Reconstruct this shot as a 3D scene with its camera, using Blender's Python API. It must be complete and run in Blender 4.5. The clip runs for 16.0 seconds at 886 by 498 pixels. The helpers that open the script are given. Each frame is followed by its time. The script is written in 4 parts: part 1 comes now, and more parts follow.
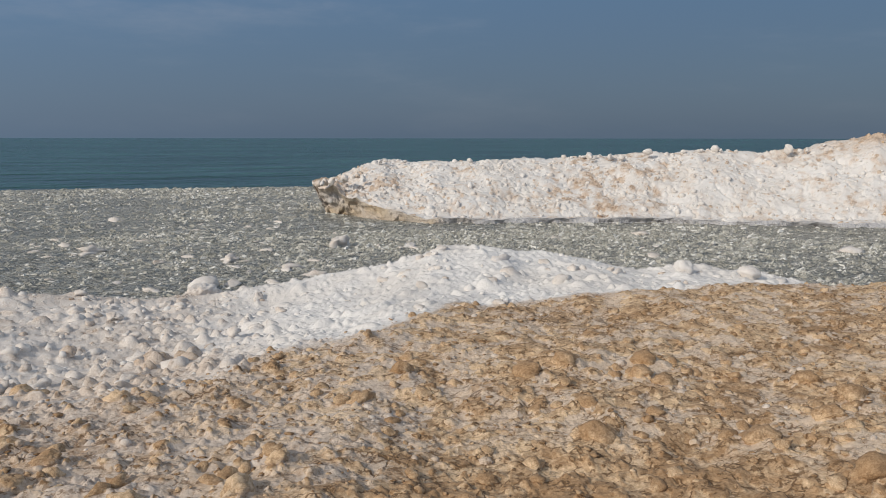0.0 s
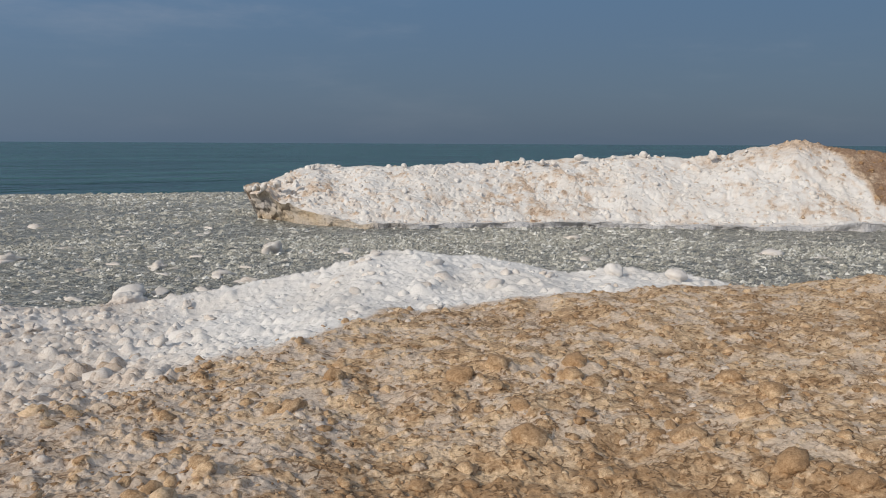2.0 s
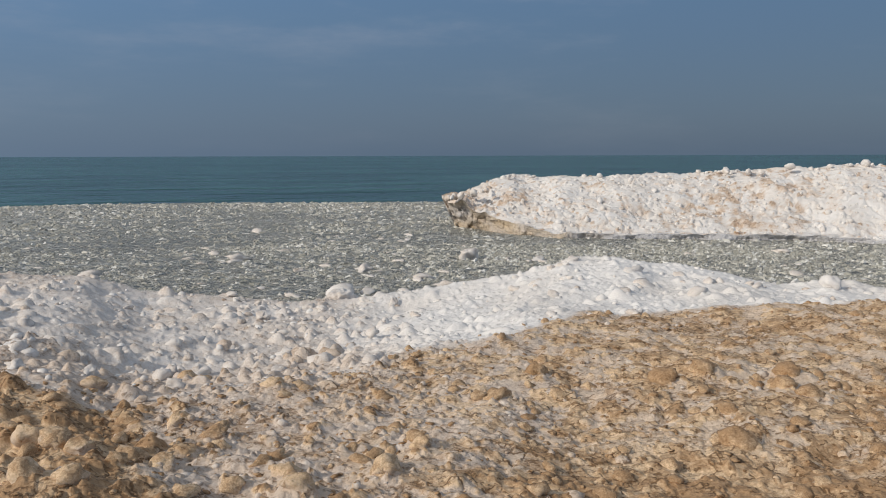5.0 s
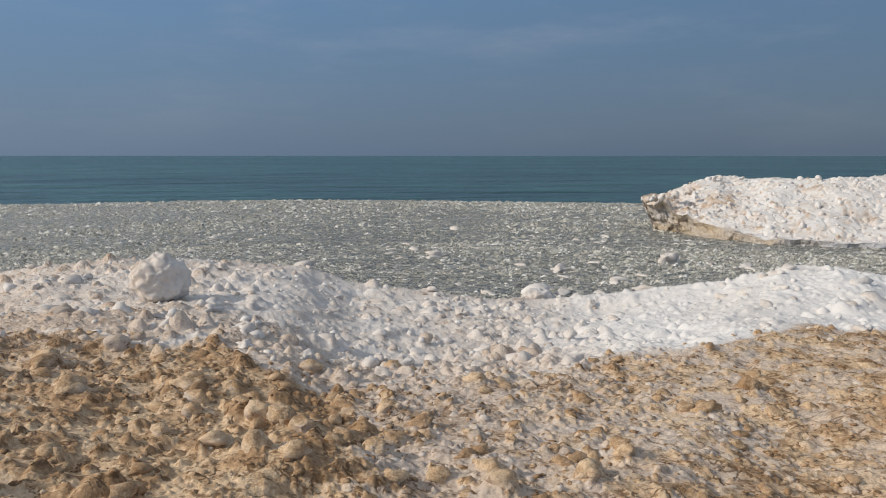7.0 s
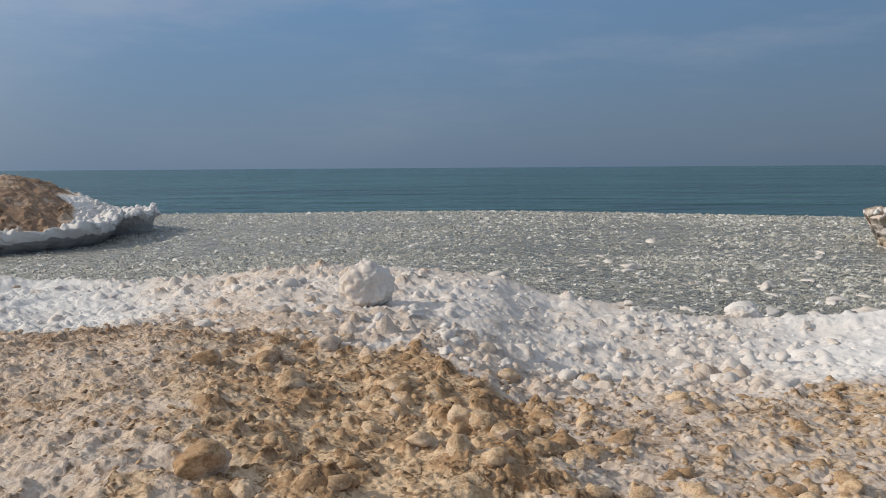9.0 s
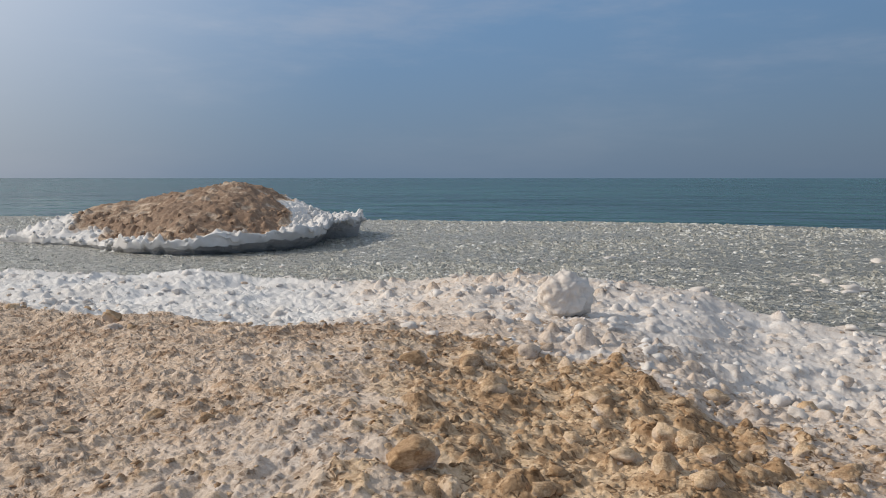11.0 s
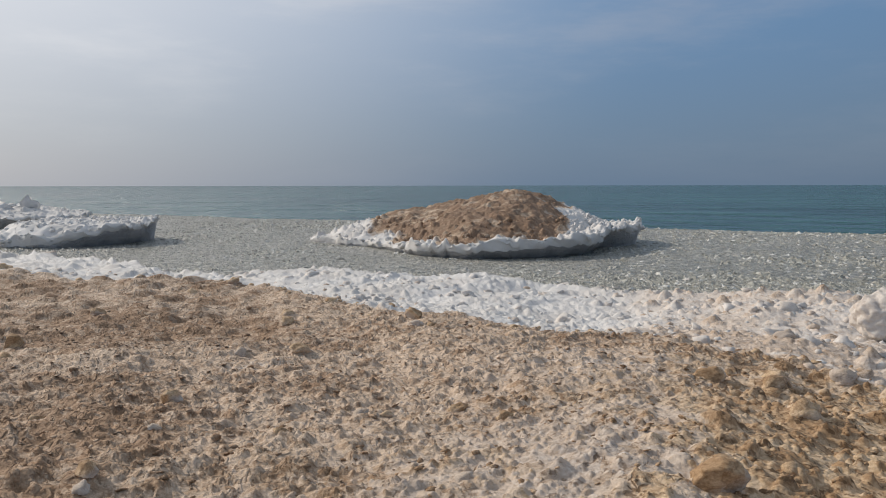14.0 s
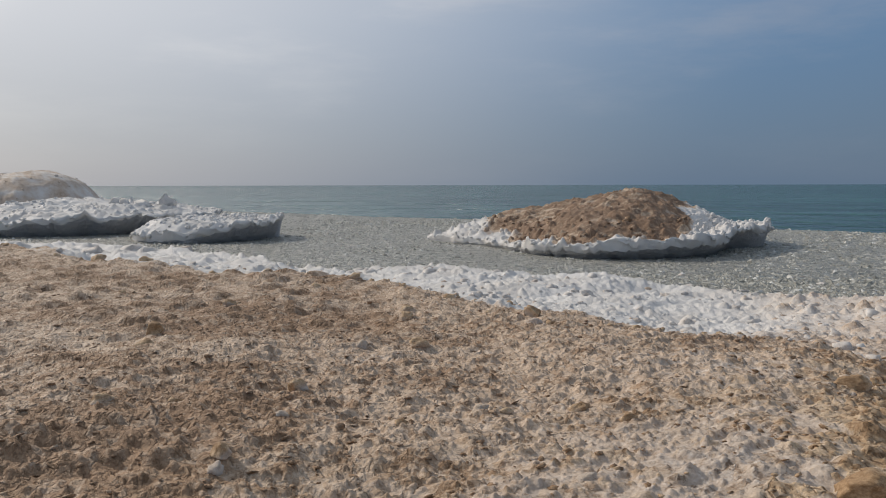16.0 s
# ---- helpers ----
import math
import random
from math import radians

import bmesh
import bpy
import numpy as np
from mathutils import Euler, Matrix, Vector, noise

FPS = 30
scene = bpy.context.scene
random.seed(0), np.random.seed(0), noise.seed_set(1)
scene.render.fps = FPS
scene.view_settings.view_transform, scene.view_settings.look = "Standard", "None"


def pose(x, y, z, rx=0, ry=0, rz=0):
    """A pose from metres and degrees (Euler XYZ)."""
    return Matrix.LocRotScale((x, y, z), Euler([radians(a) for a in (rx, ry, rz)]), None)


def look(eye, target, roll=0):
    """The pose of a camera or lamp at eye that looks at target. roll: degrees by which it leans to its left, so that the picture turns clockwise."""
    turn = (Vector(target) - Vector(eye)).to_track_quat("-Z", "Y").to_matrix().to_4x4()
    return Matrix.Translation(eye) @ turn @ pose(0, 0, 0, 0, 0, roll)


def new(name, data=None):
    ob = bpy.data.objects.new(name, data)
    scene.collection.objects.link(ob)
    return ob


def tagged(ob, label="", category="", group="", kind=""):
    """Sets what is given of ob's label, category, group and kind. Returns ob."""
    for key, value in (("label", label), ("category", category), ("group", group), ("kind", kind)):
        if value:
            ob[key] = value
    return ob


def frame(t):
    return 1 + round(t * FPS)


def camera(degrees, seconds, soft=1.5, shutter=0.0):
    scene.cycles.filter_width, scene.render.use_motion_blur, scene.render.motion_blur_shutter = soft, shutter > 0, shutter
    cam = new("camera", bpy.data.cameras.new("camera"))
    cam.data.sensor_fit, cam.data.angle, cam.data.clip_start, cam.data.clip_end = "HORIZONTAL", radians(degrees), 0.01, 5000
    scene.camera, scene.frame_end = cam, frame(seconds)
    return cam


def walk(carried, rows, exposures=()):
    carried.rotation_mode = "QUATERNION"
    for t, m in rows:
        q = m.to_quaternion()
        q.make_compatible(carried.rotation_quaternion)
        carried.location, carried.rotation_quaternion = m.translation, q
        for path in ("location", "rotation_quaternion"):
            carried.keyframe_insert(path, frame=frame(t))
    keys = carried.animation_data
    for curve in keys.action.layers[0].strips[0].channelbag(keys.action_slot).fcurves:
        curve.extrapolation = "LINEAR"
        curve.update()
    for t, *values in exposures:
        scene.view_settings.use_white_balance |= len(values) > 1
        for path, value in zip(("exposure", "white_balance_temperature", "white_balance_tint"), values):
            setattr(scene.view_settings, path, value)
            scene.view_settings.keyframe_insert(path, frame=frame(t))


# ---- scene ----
EYE = 2.8


def aim(t, x, y, z, tilt, turn, lean):
    return (t, pose(x, y, EYE + z, 90 + tilt, 0, turn) @ pose(0, 0, 0, 0, 0, lean))


cam = camera(59.07, 16.0, soft=0.95)
PATH = [
    aim(0.0, 0.230, 0.124, 0.002, -8.09, -23.32, 0.06),
    aim(0.5, 0.268, 0.124, 0.004, -7.96, -26.81, 0.19),
    aim(1.0, 0.257, 0.121, 0.005, -7.83, -29.22, 0.40),
    aim(1.5, 0.253, 0.109, 0.006, -7.74, -29.52, 0.37),
    aim(2.0, 0.259, 0.136, -0.002, -7.70, -28.09, 0.30),
    aim(2.5, 0.258, 0.154, -0.006, -7.70, -26.50, 0.08),
    aim(3.0, 0.197, 0.091, -0.022, -7.55, -25.34, -0.12),
    aim(3.2, 0.171, 0.077, -0.019, -7.54, -24.78, -0.12),
    aim(5.5, 0.081, -0.018, -0.089, -6.76, -10.36, -0.03),
    aim(6.0, 0.062, 0.002, -0.073, -6.87, -6.78, 0.14),
    aim(6.5, 0.033, 0.025, -0.079, -6.92, -3.42, 0.11),
    aim(7.0, 0.005, 0.015, -0.082, -6.83, -0.00, 0.02),
    aim(7.5, -0.022, 0.018, -0.085, -6.75, 3.42, -0.06),
    aim(8.0, -0.035, 0.016, -0.084, -6.53, 6.98, -0.09),
    aim(8.5, -0.052, 0.006, -0.075, -6.28, 10.48, -0.31),
    aim(9.0, -0.066, -0.005, -0.083, -5.96, 13.96, -0.39),
    aim(11.5, -0.136, -0.111, -0.075, -5.08, 31.52, 0.14),
    aim(12.0, -0.148, -0.138, -0.074, -4.93, 34.97, 0.19),
    aim(12.5, -0.166, -0.144, -0.073, -4.84, 38.52, 0.08),
    aim(13.0, -0.186, -0.166, -0.073, -4.76, 41.98, -0.03),
    aim(13.5, -0.203, -0.203, -0.068, -4.70, 45.10, -0.05),
    aim(14.0, -0.219, -0.215, -0.070, -4.67, 47.90, -0.09),
    aim(14.5, -0.233, -0.216, -0.076, -4.64, 50.35, -0.16),
    aim(15.0, -0.254, -0.208, -0.091, -4.63, 52.44, -0.22),
    aim(15.5, -0.263, -0.205, -0.102, -4.63, 54.51, -0.31),
    aim(16.0, -0.272, -0.228, -0.098, -4.70, 56.33, -0.12),
]
walk(cam, PATH, exposures=[(0.0, -0.14), (3.2, -0.13), (6.0, -0.05), (9.0, 0.03), (11.4, 0.07), (12.5, 0.04), (14.5, -0.1), (16.0, -0.22)])

# ---- light ----
SUN_TURN, SUN_UP = 108.0, 31.0  # degrees left of the middle view, degrees above the lake


def bearing(a):
    """Unit vector in plan for a bearing in degrees, positive to the left of +y."""
    return -math.sin(radians(a)), math.cos(radians(a))


sx, sy = bearing(SUN_TURN)
sun_way = Vector((sx * math.cos(radians(SUN_UP)), sy * math.cos(radians(SUN_UP)), math.sin(radians(SUN_UP))))
sun = new("sun", bpy.data.lights.new("sun", "SUN"))
sun.data.energy, sun.data.angle, sun.data.color = 2.5, radians(0.6), (1.0, 0.90, 0.78)
sun.matrix_world = look(sun_way * 50, (0, 0, 0))


class Nodes:
    """Small helper to write node trees in few words."""

    def __init__(self, tree):
        self.tree = tree

    def add(self, kind, links=(), **values):
        n = self.tree.nodes.new(kind)
        for k, v in values.items():
            setattr(n, k, v)
        for key, v in dict(links).items():
            if isinstance(v, bpy.types.NodeSocket):
                self.tree.links.new(v, n.inputs[key])
            else:
                n.inputs[key].default_value = v
        return n

    def math(self, op, a, b=0.0, c=0.0, clamp=False):
        return self.add("ShaderNodeMath", {0: a, 1: b, 2: c}, operation=op, use_clamp=clamp).outputs[0]

    def ramp(self, v, lo, hi, to0=0.0, to1=1.0):
        return self.add("ShaderNodeMapRange", {0: v, 1: lo, 2: hi, 3: to0, 4: to1}, interpolation_type="SMOOTHSTEP").outputs[0]

    def mix(self, f, a, b):
        n = self.add("ShaderNodeMix", {}, data_type="RGBA")
        for key, v in ((0, f), (6, a), (7, b)):
            if isinstance(v, bpy.types.NodeSocket):
                self.tree.links.new(v, n.inputs[key])
            else:
                n.inputs[key].default_value = (*v, 1) if isinstance(v, tuple) and len(v) == 3 else v
        return n.outputs[2]

    def noise(self, at, scale, detail=4.0, rough=0.55):
        return self.add("ShaderNodeTexNoise", {"Vector": at, "Scale": scale, "Detail": detail, "Roughness": rough}).outputs[0]

    def bump(self, h, strength, distance, normal=None):
        links = {"Height": h, "Strength": strength, "Distance": distance}
        if normal is not None:
            links["Normal"] = normal
        return self.add("ShaderNodeBump", links).outputs[0]


# hazy winter sky, bright and milky on the sun's side
world = bpy.data.worlds.new("world")
scene.world = world
world.use_nodes = True
w = Nodes(world.node_tree)
background = world.node_tree.nodes["Background"]
sky = w.add("ShaderNodeTexSky", sky_type="NISHITA", sun_disc=False, sun_elevation=radians(SUN_UP), sun_rotation=radians(-SUN_TURN), air_density=1.0, dust_density=1.5, ozone_density=2.0)
way = w.add("ShaderNodeTexCoord").outputs["Generated"]
toward = w.add("ShaderNodeVectorMath", {0: way, 1: tuple(sun_way)}, operation="DOT_PRODUCT").outputs["Value"]
up = w.add("ShaderNodeSeparateXYZ", {0: way}).outputs[2]
glow = w.ramp(toward, 0.27, 1.0)
height = w.ramp(up, 0.0, 0.24)
clear = w.mix(height, (1.62, 2.45, 3.65), (1.6, 2.95, 5.0))
milky = w.mix(height, (8.1, 8.25, 8.8), (12.0, 12.1, 12.5))
clear = w.add("ShaderNodeVectorMath", {0: clear, "Scale": w.ramp(toward, -0.85, 0.45, 0.86, 1.35)}, operation="SCALE").outputs[0]
haze = w.mix(glow, clear, milky)
haze = w.mix(w.ramp(toward, 0.86, 1.0), haze, (26.0, 24.5, 22.5))
stretched = w.add("ShaderNodeMapping", {"Vector": way, "Scale": (1.0, 1.0, 4.5)}).outputs[0]
wisps = w.ramp(w.noise(stretched, 2.6, 6.0, 0.6), 0.46, 0.76, 0.0, 0.32)
haze = w.mix(w.math("MULTIPLY", wisps, w.math("ADD", height, 0.15)), haze, w.mix(glow, (6.5, 6.6, 7.4), (17.0, 16.5, 16.0)))
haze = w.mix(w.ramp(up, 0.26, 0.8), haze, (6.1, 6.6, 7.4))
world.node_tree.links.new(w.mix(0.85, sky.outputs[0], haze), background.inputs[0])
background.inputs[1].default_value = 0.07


# ---- numeric noise for the land's relief ----
def scatter(ix, iy, seed):
    """Random numbers 0..1, one for each cell of a lattice."""
    h = (ix.astype(np.int64) * 374761393 + iy.astype(np.int64) * 668265263 + seed * 974711) & 0xFFFFFFFF
    h = ((h ^ (h >> 13)) * 1274126177) & 0xFFFFFFFF
    h = ((h ^ (h >> 15)) * 2246822519) & 0xFFFFFFFF
    return ((h ^ (h >> 16)) & 0xFFFFFF) / 16777216.0


def rough(x, y, cell, seed):
    """Smooth value noise, -1..1, one wave about `cell` metres long."""
    u, v = x / cell, y / cell
    ix, iy = np.floor(u), np.floor(v)
    fu, fv = u - ix, v - iy
    fu, fv = fu * fu * (3 - 2 * fu), fv * fv * (3 - 2 * fv)
    a, b, c, d = (scatter(ix + i, iy + j, seed) for i, j in ((0, 0), (1, 0), (0, 1), (1, 1)))
    return 2 * (a + (b - a) * fu + (c - a) * fv + (a - b - c + d) * fu * fv) - 1


def fractal(x, y, cell, seed, octaves=4, gain=0.5):
    total, size = 0 * x, 1.0
    for k in range(octaves):
        total = total + size * rough(x + 7.3 * k, y - 3.1 * k, cell, seed + k)
        size, cell = size * gain, cell * 0.5
    return total


def lumps(x, y, cell, seed, small, large, share=1.0, power=1.0):
    """Scattered rounded ice lumps: the height, a random number of the topmost one, and how near its middle a point is (1: there).
    The radii are fractions of the cell; share: how many of the cells hold one."""
    x, y = x + 0.16 * cell * rough(x, y, cell * 0.6, seed + 7), y + 0.16 * cell * rough(x, y, cell * 0.6, seed + 9)
    ix, iy = np.floor(x / cell), np.floor(y / cell)
    best, tag, core = np.zeros_like(x), np.zeros_like(x), np.zeros_like(x)
    for i in (-1, 0, 1):
        for j in (-1, 0, 1):
            cx, cy = ix + i, iy + j
            px = (cx + scatter(cx, cy, seed)) * cell - x
            py = (cy + scatter(cx, cy, seed + 1)) * cell - y
            size = scatter(cx, cy, seed + 2)
            r = cell * (small + (large - small) * size * size) * (scatter(cx, cy, seed + 6) < share)
            lean = scatter(cx, cy, seed + 4) * math.pi
            qx, qy = px * np.cos(lean) + py * np.sin(lean), (py * np.cos(lean) - px * np.sin(lean)) * (1 + 0.5 * scatter(cx, cy, seed + 5))
            inside = np.clip(1 - (qx * qx + qy * qy) / np.maximum(r * r, 1e-9), 0, 1)
            h = 0.85 * r * inside ** power
            above = h > best
            best, tag, core = np.where(above, h, best), np.where(above, scatter(cx, cy, seed + 3), tag), np.where(above, inside, core)
    return best, tag, core


def ease(v, lo, hi):
    k = np.clip((v - lo) / (hi - lo), 0, 1)
    return k * k * (3 - 2 * k)


# ---- plan of the ice shelf: bearing, distance from the standing place, height above the lake ----
SAND_EDGE = [
    (-100, 12, 1.3), (-75, 11.5, 1.3), (-59, 10.8, 1.3), (-53.5, 10.2, 1.25), (-46, 9.8, 1.2), (-40, 9.0, 1.15), (-32, 8.5, 1.1), (-25.5, 8.1, 1.1),
    (-19.5, 7.25, 1.1), (-12.3, 6.8, 1.1), (-5, 5.85, 1.1), (3.5, 5.5, 1.1), (8.5, 5.5, 1.12), (12, 5.65, 1.28), (14.7, 5.8, 1.32), (18, 6.2, 1.35), (24, 6.5, 1.4),
    (34.5, 7.3, 1.4), (42, 7.4, 1.35), (50, 8.6, 1.35), (58, 9.5, 1.35), (66, 12.1, 1.4), (74.6, 12.7, 1.4), (81, 15.1, 1.4), (86, 19.3, 1.45), (110, 22, 1.45),
]
SHORE_CREST = [
    (-100, 13, 0.6), (-53, 12, 0.5), (-47.6, 11.8, 0.9), (-42, 11.7, 1.05), (-38, 11.3, 1.05), (-34, 11.2, 1.15), (-28, 11.2, 1.3), (-24, 11.2, 1.3),
    (-18, 11.05, 0.94), (-14, 11.05, 0.80), (-11, 11.05, 0.71), (-5, 11.1, 0.68), (0, 11.2, 0.75), (2.7, 11.3, 0.79), (6, 11.5, 0.86), (9.7, 11.8, 1.06), (17.5, 11.7, 1.21), (22, 11.6, 1.27), (27.5, 11.9, 1.27),
    (30.5, 12.4, 1.15), (36, 13.1, 1.0), (42, 13.7, 1.0), (47.5, 14.3, 1.1), (51, 14.5, 1.05), (57, 15.6, 1.1), (62, 16.6, 1.0), (65, 17.5, 0.8), (68, 19.2, 0.75),
    (72.7, 24, 0.7), (79, 29.6, 0.6), (86, 35.6, 0.5), (110, 36, 0.5),
]
NEAR_GROUND = [(-100, 1.15), (-45, 1.02), (-24, 1.05), (-16, 1.1), (-5, 1.16), (2, 1.18), (5.5, 1.22), (12, 1.42), (20, 1.42), (32, 1.42), (55, 1.36), (86, 1.35), (110, 1.35)]


RUST = [(-100, 0.9), (-60, 0.95), (-26, 0.9), (-18, 0.72), (-11, 0.54), (-2, 0.48), (6, 0.5), (10, 0.95), (28, 0.95), (36, 0.62), (46, 0.5), (56, 0.56), (66, 0.6), (80, 0.7), (110, 0.8)]


def column(table, k, a):
    return np.interp(a, [row[0] for row in table], [row[k] for row in table])


def land(a, r):
    """Smooth height of the shelf ice at bearing a (degrees) and distance r, with how sandy it is (0..1)."""
    x, y = -r * np.sin(np.radians(a)), r * np.cos(np.radians(a))
    a = a + (10 * rough(x, y, 0.8, 11) + 6 * rough(x, y, 0.35, 13)) / np.maximum(r, 2) * ease(r, 0.8, 2.2)
    re, ze, rc, zc = column(SAND_EDGE, 1, a), column(SAND_EDGE, 2, a), column(SHORE_CREST, 1, a), column(SHORE_CREST, 2, a)
    zn = column(NEAR_GROUND, 1, a)
    rc = rc + 0.25 * fractal(x, y, 1.7, 21, 3)
    gap = np.maximum(rc - re, 0.8)
    rc = re + gap
    zdip = np.minimum(ze, zc) - 0.10
    knots = [(0 * r, 0 * r + 1.2), (0 * r + 0.9, 0 * r + 1.2), (0 * r + 3.6, zn), (re - 0.25, ze), (re + 0.35 * gap, 0.55 * zdip + 0.45 * (ze * 0.65 + zc * 0.35)), (re + 0.85 * gap, zc - 0.03), (rc, zc), (rc + 0.45, zc * 0.55), (rc + 1.0, 0 * r - 0.12), (rc + 3, 0 * r - 0.6), (0 * r + 90, 0 * r - 1.0)]
    z = knots[0][1].copy()
    for (r0, z0), (r1, z1) in zip(knots, knots[1:]):
        k = np.clip((r - r0) / np.maximum(r1 - r0, 1e-3), 0, 1)
        z = np.where(r >= r0, z0 + (z1 - z0) * k, z)
    # how sandy: brown up to the sand's edge
    edge = re + 0.28 * fractal(x, y, 0.9, 31, 4)
    sand = ease(edge - r, -0.12, 0.3)
    sand = sand * (0.75 + (np.interp(a, *zip(*RUST)) - 0.75) * ease(r, 0.9, 2.4))
    return x, y, z, sand


def sheet(name, x, y, z, sand, material, shade=True, close=False):
    """One mesh over a grid of rows and columns, with the share of sand on each point."""
    rows, cols = x.shape
    me = bpy.data.meshes.new(name)
    me.vertices.add(rows * cols)
    me.vertices.foreach_set("co", np.stack([x, y, z], -1).astype(np.float32).ravel())
    i, j = np.meshgrid(np.arange(rows - 1), np.arange(cols if close else cols - 1), indexing="ij")
    jn = (j + 1) % cols
    quads = np.stack([i * cols + j, i * cols + jn, (i + 1) * cols + jn, (i + 1) * cols + j], -1).reshape(-1, 4)
    me.loops.add(quads.size)
    me.loops.foreach_set("vertex_index", quads.astype(np.int32).ravel())
    me.polygons.add(len(quads))
    me.polygons.foreach_set("loop_start", np.arange(0, quads.size, 4, dtype=np.int32))
    me.update(calc_edges=True)
    me.attributes.new("sand", "FLOAT", "POINT").data.foreach_set("value", sand.astype(np.float32).ravel())
    me.polygons.foreach_set("use_smooth", np.full(len(quads), shade))
    me.materials.append(material)
    me.validate()
    return me


# ---- materials ----
def material(name):
    m = bpy.data.materials.new(name)
    m.use_nodes = True
    n = Nodes(m.node_tree)
    return m, n, m.node_tree.nodes["Principled BSDF"]


def put(n, bsdf, **values):
    names = {"color": "Base Color", "rough": "Roughness", "normal": "Normal", "gloss": "Specular IOR Level", "deep": "Subsurface Weight", "ior": "IOR"}
    for k, v in values.items():
        socket = bsdf.inputs[names[k]]
        if isinstance(v, bpy.types.NodeSocket):
            n.tree.links.new(v, socket)
        else:
            socket.default_value = (*v, 1) if isinstance(v, tuple) else v


def sandy_snow(name="sandy_snow", scale=1.0, flecks=0.95, ochres=((0.455, 0.302, 0.172), (0.29, 0.178, 0.094)), relief=0.045, beach=True):
    """Frozen spray and snow, stained and crusted with beach sand where the mesh says so."""
    m, n, bsdf = material(name)
    one = n.add("ShaderNodeObjectInfo").outputs["Random"]
    at = n.add("ShaderNodeMapping", {"Vector": n.add("ShaderNodeTexCoord").outputs["Object"], "Location": n.add("ShaderNodeCombineXYZ", {0: n.math("MULTIPLY", one, 9.0), 1: n.math("MULTIPLY", one, 5.0)}).outputs[0], "Scale": (scale, scale, scale)}).outputs[0]
    sand = n.add("ShaderNodeAttribute", attribute_name="sand").outputs["Fac"]
    broad, mid, fine = n.noise(at, 0.9, 5.0), n.noise(at, 6.0, 5.0, 0.65), n.noise(at, 45.0, 4.0, 0.7)
    def shaken(base, *noises):
        for v, size in noises:
            base = n.math("ADD", base, n.math("MULTIPLY", n.math("SUBTRACT", v, 0.5), n.math("MULTIPLY", n.ramp(sand, 0.0, 0.25, 0.15, 1.0), size)))
        return base
    cover = shaken(sand, (mid, 0.3), (broad, 0.2), (fine, 0.35))
    s = shaken(sand, (mid, 1.1), (broad, 1.0), (fine, 0.45))
    snow = n.mix(n.ramp(broad, 0.35, 0.7), (0.75, 0.735, 0.715), (0.685, 0.655, 0.62))
    pale = n.mix(n.ramp(fine, 0.3, 0.7), (0.70, 0.555, 0.43), (0.565, 0.425, 0.31))
    along = n.ramp(n.add("ShaderNodeSeparateXYZ", {0: n.add("ShaderNodeTexCoord").outputs["Object"]}).outputs[0], -5.0, -1.5)
    if not beach:
        along = n.add("ShaderNodeValue").outputs[0]
        along.default_value = 0.35
    pale = n.mix(along, pale, n.mix(n.ramp(fine, 0.3, 0.7), (0.63, 0.54, 0.46), (0.51, 0.42, 0.345)))
    pale = n.mix(n.math("MULTIPLY", n.ramp(sand, 0.38, 0.66), along), pale, n.mix(n.ramp(fine, 0.3, 0.7), (0.74, 0.57, 0.39), (0.60, 0.435, 0.27)))
    ochre = n.mix(n.ramp(fine, 0.3, 0.7), *ochres)
    if beach:
        ochre = n.mix(along, n.mix(n.ramp(fine, 0.3, 0.7), (0.42, 0.28, 0.178), (0.275, 0.172, 0.104)), ochre)
    c = n.mix(n.ramp(cover, 0.02, 0.42), snow, pale)
    c = n.mix(n.ramp(s, 0.48, 0.95), c, ochre)
    # thin plates of crust, some of them stained, with painted shade under curled edges
    shake = n.add("ShaderNodeVectorMath", {0: n.add("ShaderNodeTexNoise", {"Vector": at, "Scale": 8.0, "Detail": 3.0}).outputs["Color"], "Scale": 0.16}, operation="SCALE").outputs[0]
    laid = n.add("ShaderNodeMapping", {"Vector": n.add("ShaderNodeVectorMath", {0: at, 1: shake}, operation="ADD").outputs[0], "Scale": (1.0, 1.35, 1.0)}).outputs[0]
    plate = n.add("ShaderNodeTexVoronoi", {"Vector": laid, "Scale": 12.0}, voronoi_dimensions="2D").outputs["Color"]
    plate = n.add("ShaderNodeSeparateXYZ", {0: plate})
    brink = n.add("ShaderNodeTexVoronoi", {"Vector": laid, "Scale": 12.0}, voronoi_dimensions="2D", feature="DISTANCE_TO_EDGE").outputs["Distance"]
    crusty = n.math("MULTIPLY", n.ramp(s, 0.25, 0.6), n.math("ADD", n.math("MULTIPLY", along, 0.75), 0.25))
    c = n.mix(n.math("MULTIPLY", n.ramp(plate.outputs[0], 0.6, 0.85, 0.0, 0.5), crusty), c, ochre)
    # dark crescents painted for the shaded undersides of the flakes
    curl_shade = n.math("MULTIPLY", n.ramp(brink, 0.03, 0.13, 1.0, 0.0), n.ramp(n.noise(at, 9.0, 2.0, 0.5), 0.55, 0.61))
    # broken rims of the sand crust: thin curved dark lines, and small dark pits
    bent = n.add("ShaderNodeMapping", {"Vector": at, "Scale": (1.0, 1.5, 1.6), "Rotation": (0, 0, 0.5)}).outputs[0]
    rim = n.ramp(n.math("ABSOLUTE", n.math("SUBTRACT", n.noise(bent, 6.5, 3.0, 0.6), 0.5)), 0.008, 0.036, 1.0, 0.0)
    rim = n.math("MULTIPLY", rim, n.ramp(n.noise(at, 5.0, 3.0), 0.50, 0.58))
